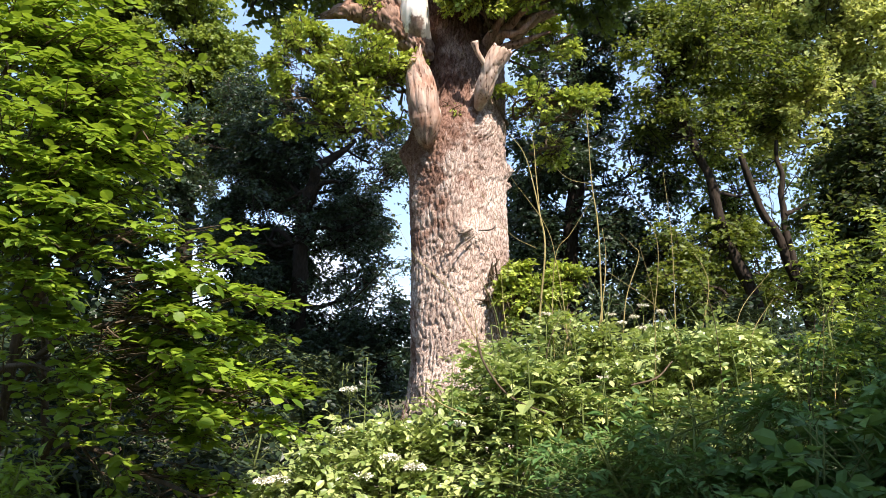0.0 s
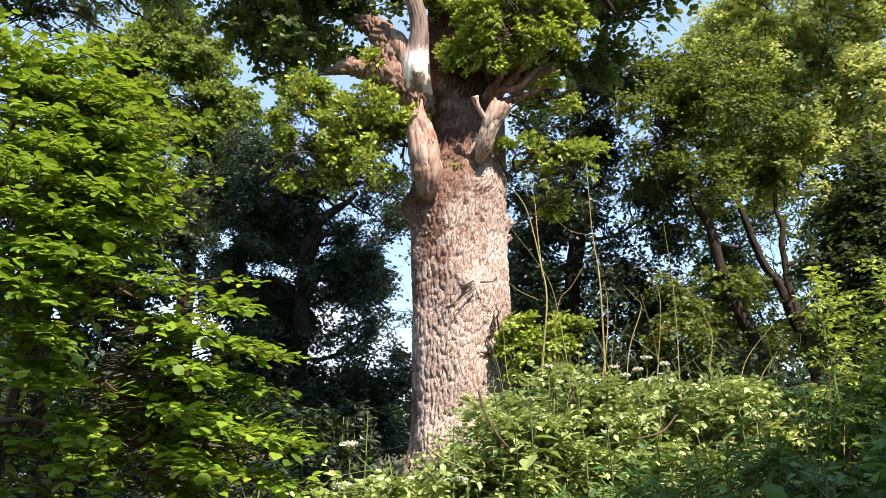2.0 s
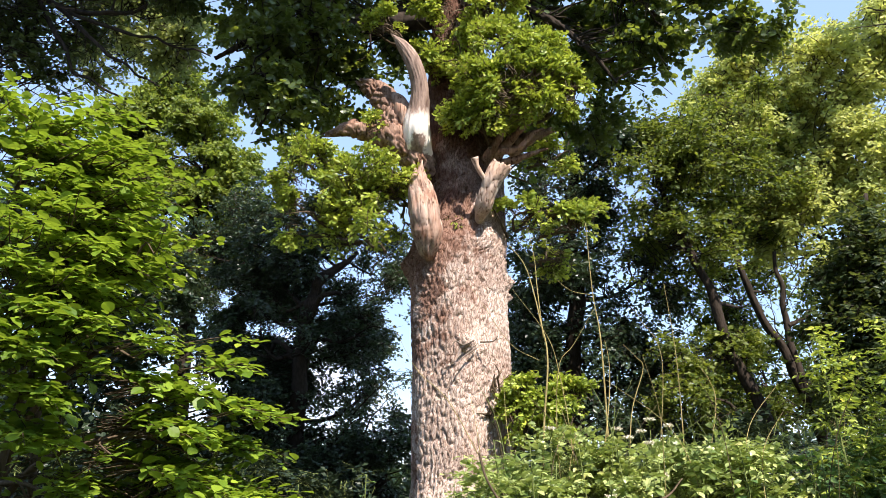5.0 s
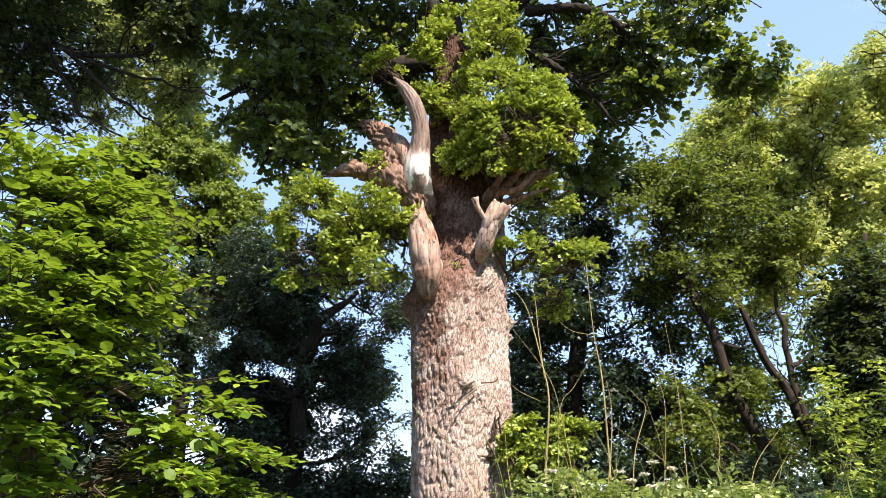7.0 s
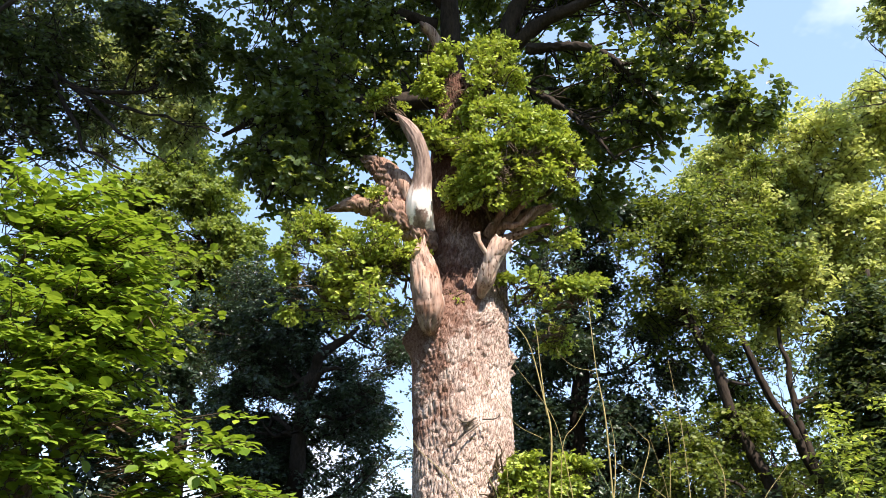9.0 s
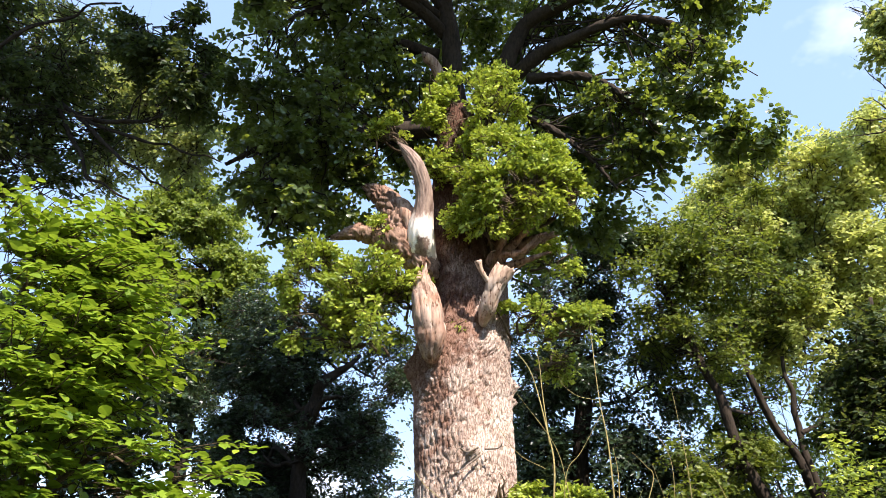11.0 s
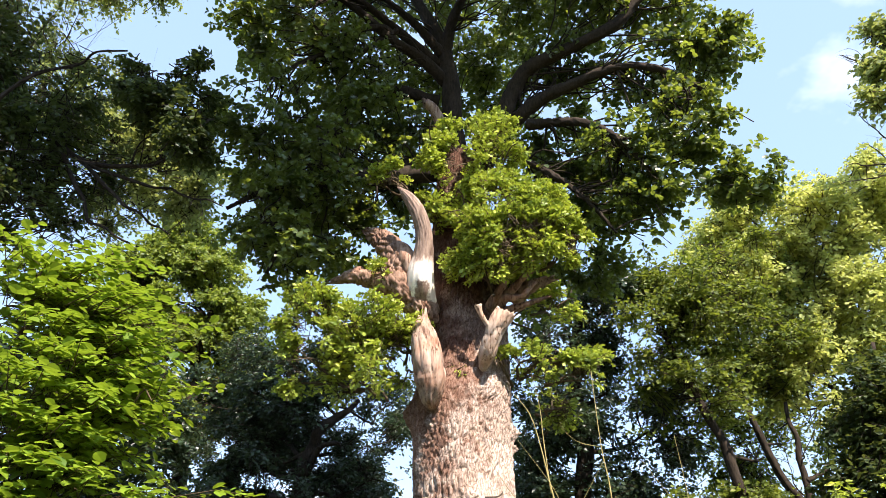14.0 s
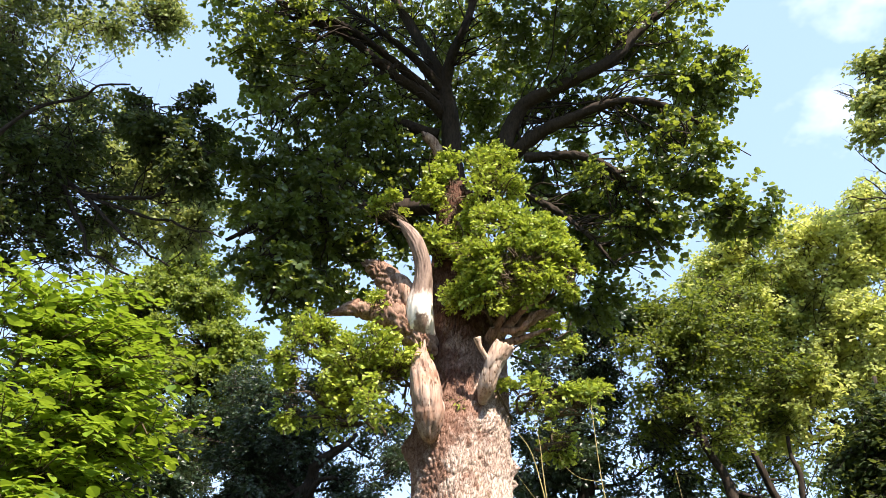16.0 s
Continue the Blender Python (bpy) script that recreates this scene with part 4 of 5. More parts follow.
def broadleaf(name, trunk, radii, regions, leaf_mat, label, category="tree", leaf=0.2, per=12, length=0.6, gap=-0.3, gap_scale=1.3, bark=None, shape=DIAMOND, seed=0, droop=0.25, flat=0.4, limb_r=0.4, twig_n=9, group="", extra=(), dense=1.7, clear=()):
    r = np.random.default_rng(seed + 100)
    bark = bark or M_SHADED_BARK
    base = (trunk[0][0], trunk[0][1], 0.0)
    root = thing(name, base, label, category, group)
    part("trunk", tube(crooked(trunk, seed, 0.03, 12), radii, 20, 60, relief=0.025 if max(radii) > 0.1 else 0.0, lump=0.14, seed=seed), bark, root)
    path = spline(trunk, 40)
    regions = [(c, q, int(n_ * dense)) for c, q, n_ in regions]
    at, out = spray_points(r, regions, gap, gap_scale, seed=seed)
    at, out = opened(r, at, out, clear)
    axis = out * np.array([1, 1, 0.5]) + r.normal(0, 0.5, out.shape)
    part("crown", leaf_mesh(spray_leaves(r, at, axis, per, length, leaf, droop, flat), shape), leaf_mat, root, kind="stuff", smooth=False)
    tw = [shoots(r, at[::2], axis[::2], length, 0.012)]
    for k, (pts, rr) in enumerate(extra):
        bough = crooked(pts, seed * 7 + k)
        part("limb", tube(bough, rr, 12, 40, relief=0.012, lump=0.1, seed=seed + 3), bark, root)
        far = spline(bough, 24)
        tips = far[6::2] + r.normal(0, 0.14, (9, 3)) * np.linalg.norm(far[-1] - far[0])
        tw += branches(r, far[3:], tips, max(rr) * 0.22)
    for c, rad, n_ in regions:
        c = np.array(c)
        low = path[:, 2] < c[2] - 0.25 * np.linalg.norm((path - c)[:, :2], axis=1)
        k = int(np.nonzero(low)[0][-1]) if low.any() else 0
        k = min(k, 36)
        a = path[k]
        rk = np.interp(k / 39, np.linspace(0, 1, len(radii)), radii) * limb_r
        reach = np.linalg.norm(c - a)
        pts = [a, a * 0.7 + c * 0.3 + r.normal(0, 0.07, 3) * reach, a * 0.4 + c * 0.6 + np.array([0, 0, -0.06]) * reach + r.normal(0, 0.06, 3) * reach, c]
        part("limb", tube(pts, [rk, rk * 0.7, rk * 0.3], 10, 20, lump=0.08, seed=seed), bark, root)
        ends = c + r.normal(0, 0.55, (twig_n, 3)) * np.array(rad)
        tw += branches(r, spline(pts, 16)[4:], ends, rk * 0.3)
    part("branchwork", joined(tw), bark, root, kind="stuff")
    return root


# trees behind, to the west of the oak, with shade in their leaf colour
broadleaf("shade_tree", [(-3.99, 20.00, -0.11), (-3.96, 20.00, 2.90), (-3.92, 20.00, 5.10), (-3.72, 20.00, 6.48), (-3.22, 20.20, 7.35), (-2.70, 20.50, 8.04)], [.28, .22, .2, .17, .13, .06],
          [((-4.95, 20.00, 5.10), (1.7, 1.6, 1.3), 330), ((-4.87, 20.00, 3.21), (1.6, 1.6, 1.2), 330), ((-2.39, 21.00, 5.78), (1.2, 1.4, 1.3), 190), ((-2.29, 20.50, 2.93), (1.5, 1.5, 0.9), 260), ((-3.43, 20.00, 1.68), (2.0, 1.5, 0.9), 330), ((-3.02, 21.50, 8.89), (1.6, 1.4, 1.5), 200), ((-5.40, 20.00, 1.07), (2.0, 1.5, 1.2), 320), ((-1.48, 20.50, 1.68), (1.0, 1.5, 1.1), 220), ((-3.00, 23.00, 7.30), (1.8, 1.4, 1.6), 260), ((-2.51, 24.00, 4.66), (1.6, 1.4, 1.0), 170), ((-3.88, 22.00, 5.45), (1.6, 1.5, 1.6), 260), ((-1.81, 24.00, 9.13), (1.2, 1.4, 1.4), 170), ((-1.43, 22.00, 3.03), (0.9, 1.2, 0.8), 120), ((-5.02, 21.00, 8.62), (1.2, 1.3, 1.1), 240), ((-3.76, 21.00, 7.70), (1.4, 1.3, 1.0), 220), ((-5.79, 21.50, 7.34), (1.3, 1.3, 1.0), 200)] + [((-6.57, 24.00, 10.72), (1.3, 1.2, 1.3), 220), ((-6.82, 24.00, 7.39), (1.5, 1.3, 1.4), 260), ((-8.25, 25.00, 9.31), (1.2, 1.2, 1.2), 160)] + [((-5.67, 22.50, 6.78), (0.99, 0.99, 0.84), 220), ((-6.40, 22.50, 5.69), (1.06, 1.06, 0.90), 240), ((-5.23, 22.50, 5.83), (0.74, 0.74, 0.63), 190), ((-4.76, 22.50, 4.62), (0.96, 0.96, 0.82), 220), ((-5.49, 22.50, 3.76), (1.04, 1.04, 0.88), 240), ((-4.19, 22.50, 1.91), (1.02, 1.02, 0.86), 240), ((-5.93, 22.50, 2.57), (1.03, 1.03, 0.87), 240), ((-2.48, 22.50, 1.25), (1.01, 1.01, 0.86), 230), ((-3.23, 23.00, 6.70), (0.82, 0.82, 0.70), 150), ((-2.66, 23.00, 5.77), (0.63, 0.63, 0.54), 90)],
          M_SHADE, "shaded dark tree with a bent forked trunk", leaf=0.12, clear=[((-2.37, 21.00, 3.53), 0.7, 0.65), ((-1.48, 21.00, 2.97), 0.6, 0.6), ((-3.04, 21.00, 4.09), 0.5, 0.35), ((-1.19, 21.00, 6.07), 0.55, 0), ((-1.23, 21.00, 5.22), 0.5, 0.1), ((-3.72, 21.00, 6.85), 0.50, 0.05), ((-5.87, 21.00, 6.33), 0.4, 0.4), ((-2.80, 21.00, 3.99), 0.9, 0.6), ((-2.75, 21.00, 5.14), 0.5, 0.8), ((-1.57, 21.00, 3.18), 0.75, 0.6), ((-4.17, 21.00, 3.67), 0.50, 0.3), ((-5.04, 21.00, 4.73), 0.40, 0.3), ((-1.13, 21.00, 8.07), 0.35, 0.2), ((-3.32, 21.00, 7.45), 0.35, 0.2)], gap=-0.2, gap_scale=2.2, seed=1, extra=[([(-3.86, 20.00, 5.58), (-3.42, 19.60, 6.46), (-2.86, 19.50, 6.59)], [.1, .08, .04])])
broadleaf("tall_tree", [(-9.20, 26.00, -0.1), (-9.30, 26.00, 5.0), (-9.40, 26.00, 10.0), (-9.30, 26.00, 14.0)], [.34, .3, .22, .06],
          [((-10.52, 26.00, 16.89), (1.15, 1.04, 0.98), 330), ((-11.39, 26.00, 15.59), (1.41, 1.27, 1.20), 380), ((-9.75, 26.00, 15.21), (1.40, 1.26, 1.19), 360), ((-12.32, 26.00, 14.21), (1.47, 1.33, 1.25), 380), ((-10.20, 26.50, 13.83), (1.92, 1.73, 1.63), 560), ((-8.43, 26.00, 13.36), (1.06, 0.95, 0.90), 260), ((-11.79, 26.50, 12.25), (1.99, 1.80, 1.70), 560), ((-9.07, 26.50, 11.77), (1.76, 1.59, 1.50), 520), ((-7.68, 26.00, 12.40), (0.66, 0.59, 0.56), 120), ((-10.90, 27.00, 10.08), (2.41, 2.17, 2.05), 560), ((-8.18, 27.00, 10.32), (1.32, 1.19, 1.12), 300), ((-13.22, 26.00, 15.72), (0.80, 0.72, 0.68), 90), ((-7.32, 26.00, 10.89), (0.60, 0.54, 0.51), 90)],
          M_ELM, "tall elm in full leaf, lit along its top", leaf=0.125, per=13, length=0.55, gap=-0.3, gap_scale=2.2, seed=2, dense=1.6, shape=BROAD)
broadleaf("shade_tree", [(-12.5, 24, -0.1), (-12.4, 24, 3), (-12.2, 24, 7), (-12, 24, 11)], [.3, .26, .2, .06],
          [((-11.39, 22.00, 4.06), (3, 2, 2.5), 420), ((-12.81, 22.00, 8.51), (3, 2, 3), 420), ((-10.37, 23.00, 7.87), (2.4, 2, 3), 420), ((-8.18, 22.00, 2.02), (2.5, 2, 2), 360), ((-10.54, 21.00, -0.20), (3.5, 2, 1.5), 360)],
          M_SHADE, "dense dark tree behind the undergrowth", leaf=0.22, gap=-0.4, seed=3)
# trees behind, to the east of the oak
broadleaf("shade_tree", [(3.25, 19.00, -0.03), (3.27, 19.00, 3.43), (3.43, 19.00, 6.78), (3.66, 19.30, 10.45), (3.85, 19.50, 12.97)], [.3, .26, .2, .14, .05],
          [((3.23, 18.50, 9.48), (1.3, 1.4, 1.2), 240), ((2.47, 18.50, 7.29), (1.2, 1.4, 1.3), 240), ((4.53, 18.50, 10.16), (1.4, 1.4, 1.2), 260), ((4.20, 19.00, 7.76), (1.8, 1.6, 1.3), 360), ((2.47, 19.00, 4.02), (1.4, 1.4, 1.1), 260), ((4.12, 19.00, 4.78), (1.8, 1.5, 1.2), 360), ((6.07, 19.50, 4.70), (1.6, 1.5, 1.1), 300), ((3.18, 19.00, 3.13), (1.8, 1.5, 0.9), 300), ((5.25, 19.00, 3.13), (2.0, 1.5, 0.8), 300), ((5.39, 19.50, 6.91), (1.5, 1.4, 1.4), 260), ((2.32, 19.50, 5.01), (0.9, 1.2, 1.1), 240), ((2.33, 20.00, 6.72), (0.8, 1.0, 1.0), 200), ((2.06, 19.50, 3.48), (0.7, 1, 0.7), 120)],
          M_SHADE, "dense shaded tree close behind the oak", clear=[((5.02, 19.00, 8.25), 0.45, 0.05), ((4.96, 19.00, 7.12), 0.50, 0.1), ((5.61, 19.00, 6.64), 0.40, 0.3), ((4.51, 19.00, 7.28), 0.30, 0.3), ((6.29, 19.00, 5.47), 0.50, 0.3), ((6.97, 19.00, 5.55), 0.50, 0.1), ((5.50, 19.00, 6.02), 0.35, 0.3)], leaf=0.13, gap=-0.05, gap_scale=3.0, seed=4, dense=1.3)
broadleaf("leaning_tree", [(7.57, 17.00, 1.67), (7.38, 17.00, 2.71), (7.00, 17.00, 3.90), (6.61, 17.00, 5.12), (6.33, 17.00, 6.23), (5.73, 17.00, 7.79), (5.39, 17.00, 9.40)], [.19, .165, .145, .13, .11, .08, .03],
          [((5.49, 17.00, 8.70), (1.3, 1.3, 1.1), 210), ((5.80, 17.50, 10.88), (1.1, 1.2, 1.1), 170), ((6.76, 17.00, 9.48), (1.2, 1.2, 1.2), 220), ((5.78, 17.00, 7.12), (1.4, 1.3, 1.1), 200), ((6.60, 18.00, 4.61), (1.3, 1.2, 0.8), 150), ((5.78, 17.00, 3.50), (1.2, 1.0, 0.7), 130), ((8.06, 20.00, 6.56), (1.5, 1.5, 1.2), 260), ((9.02, 21.00, 5.11), (1.5, 1.5, 1.2), 240), ((7.86, 20.00, 3.37), (1.7, 1.4, 0.8), 200)],
          M_OLIVE, "leaning tree with a dark scarred trunk", clear=[((7.85, 19.00, 6.17), 0.35, 0.1), ((6.97, 19.00, 5.55), 0.40, 0.2), ((7.68, 19.00, 5.09), 0.30, 0.2), ((9.71, 19.00, 7.19), 0.70, 0.05), ((9.50, 19.00, 6.01), 0.70, 0.0), ((8.59, 19.00, 5.24), 0.45, 0.0), ((8.85, 19.00, 6.32), 0.40, 0.1), ((9.53, 19.00, 4.93), 0.50, 0.1), ((7.25, 19.00, 8.00), 0.30, 0.2), ((9.02, 19.00, 7.91), 0.30, 0.2)], leaf=0.12, gap=-0.1, gap_scale=2.8, seed=5)
broadleaf("leaning_tree", [(9.19, 18.00, 1.67), (8.95, 18.00, 3.05), (8.56, 18.00, 4.32), (7.95, 18.00, 5.77), (7.61, 18.00, 7.10), (7.42, 18.00, 8.77)], [.13, .12, .105, .09, .07, .03],
          [((8.60, 18.50, 10.88), (1.4, 1.4, 1.3), 210), ((8.13, 18.50, 8.70), (1.3, 1.3, 1.1), 170), ((9.10, 19.00, 3.43), (1.0, 1.2, 0.6), 90), ((10.34, 21.00, 7.32), (1.4, 1.4, 1.2), 200), ((11.43, 22.00, 4.06), (1.5, 1.4, 1.0), 150)],
          M_OLIVE, "dark leaning tree with thin foliage", clear=[((8.27, 20.00, 6.41), 0.35, 0.1), ((7.34, 20.00, 5.76), 0.40, 0.2), ((8.08, 20.00, 5.27), 0.30, 0.2), ((10.22, 20.00, 7.48), 0.70, 0.05), ((10.00, 20.00, 6.24), 0.70, 0.0), ((9.04, 20.00, 5.43), 0.45, 0.0), ((9.32, 20.00, 6.57), 0.40, 0.1), ((10.03, 20.00, 5.11), 0.50, 0.1), ((7.63, 20.00, 8.33), 0.30, 0.2), ((9.49, 20.00, 8.24), 0.30, 0.2)], leaf=0.12, gap=-0.1, gap_scale=2.8, seed=6, extra=[([(8.89, 18.00, 3.19), (8.66, 18.00, 4.75), (8.60, 18.00, 6.06), (8.56, 18.00, 7.25)], [.1, .09, .07, .04]), ([(8.63, 18.00, 5.33), (9.22, 18.00, 5.59)], [.07, .04])])
broadleaf("willow_tree", [(13.5, 22, -0.1), (13.2, 22, 4), (12.8, 21.5, 8), (12.5, 21, 13)], [.4, .34, .26, .08],
          [((10.91, 19.00, 12.85), (1.7, 1.8, 1.6), 420), ((12.57, 19.00, 13.87), (1.6, 1.8, 1.4), 380), ((9.53, 19.50, 13.55), (1.4, 1.6, 1.1), 300), ((9.80, 19.00, 10.42), (1.9, 1.8, 1.6), 420), ((8.56, 19.50, 11.38), (1.5, 1.6, 1.4), 330), ((11.73, 19.00, 10.42), (1.8, 1.8, 1.8), 420), ((10.14, 19.00, 8.10), (2.0, 1.8, 1.4), 360), ((8.69, 19.50, 8.91), (1.5, 1.6, 1.1), 240), ((8.57, 20.00, 13.22), (0.9, 1.2, 0.8), 130), ((13.61, 19.00, 12.27), (1.8, 2, 2.4), 380)],
          M_WILLOW, "broad willow with yellowish sunlit foliage", leaf=0.14, per=15, length=0.6, gap=-0.3, gap_scale=2.3, shape=DIAMOND, droop=0.4, flat=0.55, seed=7, dense=1.5, clear=[((10.22, 20.00, 7.48), 0.70, 0.05), ((10.00, 20.00, 6.24), 0.70, 0.0), ((9.04, 20.00, 5.43), 0.45, 0.0), ((10.03, 20.00, 5.11), 0.50, 0.1), ((10.86, 20.00, 3.54), 0.60, 0.1)])
broadleaf("shade_tree", [(8.57, 15.00, 0.31), (8.78, 15.00, 2.58), (9.01, 15.00, 5.07), (9.24, 15.00, 7.58)], [.24, .2, .14, .04],
          [((9.06, 15.00, 6.31), (0.8, 1.0, 1.1), 260), ((8.75, 15.00, 4.83), (0.9, 1.0, 1.0), 280), ((8.75, 15.00, 3.51), (0.9, 1.1, 0.8), 260), ((9.52, 15.00, 5.44), (1.1, 1.2, 1.8), 300)],
          M_LINDEN, "dense tree, its half shade given by dark leaf colour", leaf=0.13, gap=-0.5, seed=8, flat=0.6)
# overhanging trees at the sides
# the linden's last three masses are out of view, added to shade it
broadleaf("linden_tree", [(-11.0, 11.5, -0.1), (-10.8, 11.4, 4), (-10.5, 11.2, 8), (-10.2, 11, 13)], [.4, .35, .28, .08],
          [((-8.81, 11.00, 12.39), (1.3, 1.5, 1.3), 330), ((-7.71, 11.00, 11.02), (1.1, 1.4, 1.0), 300), ((-8.10, 11.00, 9.78), (1.1, 1.4, 0.9), 280), ((-7.30, 11.20, 9.66), (0.9, 1.2, 0.7), 180), ((-7.60, 11.00, 8.52), (1.0, 1.2, 0.7), 190), ((-9.45, 11.00, 10.87), (1.4, 1.6, 2.2), 420), ((-9.95, 11.50, 14.84), (1.1, 1.4, 0.8), 220), ((-7.5, 8.3, 14.2), (2.0, 1.6, 1.0), 380), ((-6.2, 8.0, 15.0), (1.8, 1.6, 0.9), 320), ((-9.5, 9.0, 13.5), (2, 1.6, 1.2), 240)],
          M_LINDEN, "dark linden with drooping branches", leaf=0.11, gap=-0.1, gap_scale=2.8, seed=9, twig_n=12, limb_r=0.05, dense=0.95,
          extra=[([(-7.52, 11.00, 10.18), (-6.71, 10.90, 9.51), (-5.79, 10.80, 9.35), (-5.05, 10.70, 9.44), (-4.30, 10.60, 9.43)], [.06, .05, .035, .02, .01]), ([(-6.97, 10.90, 9.71), (-5.92, 10.70, 8.75), (-5.25, 10.60, 8.16), (-4.65, 10.50, 7.77)], [.04, .03, .02, .01]), ([(-7.32, 11.00, 10.05), (-6.56, 10.80, 8.76), (-6.16, 10.80, 8.17), (-5.27, 10.70, 7.66)], [.05, .035, .025, .012]), ([(-6.71, 10.90, 9.51), (-5.34, 10.70, 8.88), (-4.56, 10.60, 8.63), (-3.89, 10.50, 8.34)], [.035, .025, .018, .008]), ([(-5.79, 10.80, 9.35), (-5.66, 10.70, 9.82), (-5.31, 10.70, 10.16)], [.02, .014, .006])])
broadleaf("maple_tree", [(-8.6, 9.0, -0.1), (-8.5, 9.0, 4), (-8.0, 9.2, 8), (-7.0, 9.6, 10.5), (-5.9, 9.9, 11.2)], [.15, .12, .05, .025, .01],
          [((-4.92, 10.00, 10.37), (0.95, 0.8, 0.5), 150), ((-5.48, 10.00, 10.85), (0.5, 0.6, 0.4), 80), ((-4.43, 10.00, 9.92), (0.5, 0.6, 0.4), 90), ((-4.53, 10.00, 9.41), (0.5, 0.6, 0.35), 60)],
          M_LINDEN, "maple branch with a dark cluster of leaves", leaf=0.1, gap=-0.12, gap_scale=3.4, seed=10, length=0.35, dense=2.2, limb_r=0.12)
broadleaf("ash_tree", [(-12.6, 15.5, -0.1), (-12.5, 15.5, 5), (-12.0, 15.4, 10), (-11.2, 15.3, 16)], [.3, .26, .2, .05],
          [((-8.31, 15.00, 13.50), (1.3, 1.3, 0.8), 170), ((-7.27, 15.00, 12.76), (1.3, 1.3, 0.8), 160), ((-9.82, 15.50, 15.09), (1.1, 1.2, 0.9), 130), ((-11.05, 15.50, 17.27), (1.1, 1.2, 0.9), 140), ((-9.08, 14.50, 18.31), (1.2, 1.2, 0.55), 150), ((-10.63, 14.50, 18.54), (1.2, 1.3, 0.8), 160), ((-8.08, 14.50, 19.04), (0.7, 1.0, 0.45), 70), ((-8.70, 15.50, 11.87), (1.2, 1.2, 0.7), 130), ((-6.79, 16.00, 13.32), (0.6, 1, 0.7), 70)] + [((-8.06, 14.00, 12.53), (0.69, 0.82, 0.58), 150), ((-7.05, 14.00, 12.02), (0.68, 0.81, 0.57), 160), ((-6.31, 14.00, 12.36), (0.61, 0.74, 0.52), 120), ((-7.24, 14.00, 11.04), (0.72, 0.87, 0.61), 150), ((-6.07, 14.00, 11.12), (0.72, 0.87, 0.61), 150), ((-7.91, 14.00, 10.57), (0.52, 0.62, 0.44), 80), ((-9.28, 14.00, 13.23), (0.63, 0.76, 0.54), 110), ((-5.81, 14.00, 13.07), (0.49, 0.59, 0.41), 70)],
          M_ROWAN, "light airy tree with fine leaves", shape=BROAD, leaf=0.09, dense=1.3, gap=-0.15, gap_scale=2.8, seed=11, limb_r=0.1)
broadleaf("bare_topped_tree", [(16.0, 15.0, -0.1), (15.8, 15, 5), (15.5, 15, 10), (14.8, 15, 15)], [.3, .26, .2, .06],
          [((11.49, 14.50, 16.44), (0.44, 0.44, 0.37), 40), ((11.52, 14.50, 15.28), (0.57, 0.57, 0.49), 60), ((12.13, 14.50, 16.77), (0.55, 0.55, 0.47), 60), ((10.51, 14.50, 15.69), (0.15, 0.15, 0.13), 8), ((11.04, 14.50, 14.20), (0.32, 0.32, 0.27), 24)],
          M_ROWAN, "tree edge with twiggy bare branches", leaf=0.16, gap=-0.4, gap_scale=2.4, seed=12,
          extra=[([(11.54, 14.50, 11.62), (10.60, 14.50, 12.08), (9.65, 14.50, 12.11)], [.03, .018, .006]), ([(11.58, 14.50, 12.12), (10.88, 14.50, 12.99), (10.38, 14.50, 13.68)], [.03, .016, .005]), ([(11.08, 14.50, 11.85), (10.29, 14.50, 11.75), (9.35, 14.50, 11.53)], [.02, .014, .005]), ([(10.81, 14.50, 12.08), (10.49, 14.50, 12.63), (10.31, 14.50, 12.72)], [.014, .01, .004])])

# two unseen trees, added so their crowns shade the hazel's foot and the nettles
broadleaf("linden_tree", [(-6.5, 1.2, -0.1), (-6.2, 1.3, 3), (-5.5, 1.6, 6), (-4.2, 2.0, 7.6)], [.25, .22, .18, .06],
          [((-1.6, 0.0, 7.6), (1.2, 0.7, 0.5), 360), ((0.2, -0.1, 7.8), (1.1, 0.6, 0.5), 190), ((-3.4, 0.2, 7.4), (1.2, 0.7, 0.6), 340)], M_LINDEN, "unseen tree added to shade the foot of the hazel", leaf=0.22, per=8, dense=0.75, seed=13, gap=-0.8, limb_r=0.3)
broadleaf("linden_tree", [(9.0, 0.8, -0.1), (8.8, 1.0, 3), (8.2, 1.3, 6), (7.2, 1.6, 7.6)], [.25, .22, .18, .06],
          [((5.6, 0.5, 7.2), (1.2, 1.0, 0.6), 420), ((7.0, 1.6, 7.4), (1.3, 1.2, 0.8), 380), ((8.2, 4.0, 7.6), (1.3, 1.4, 0.8), 260), ((7.8, 2.6, 7.6), (1.3, 1.0, 0.6), 420), ((6.3, 1.5, 7.7), (1.2, 1.0, 0.6), 420), ((4.5, 0.9, 7.3), (1.0, 0.8, 0.5), 360)], M_LINDEN, "unseen tree added to shade the nettles", leaf=0.22, per=8, dense=0.75, seed=14, gap=-0.8, limb_r=0.3)

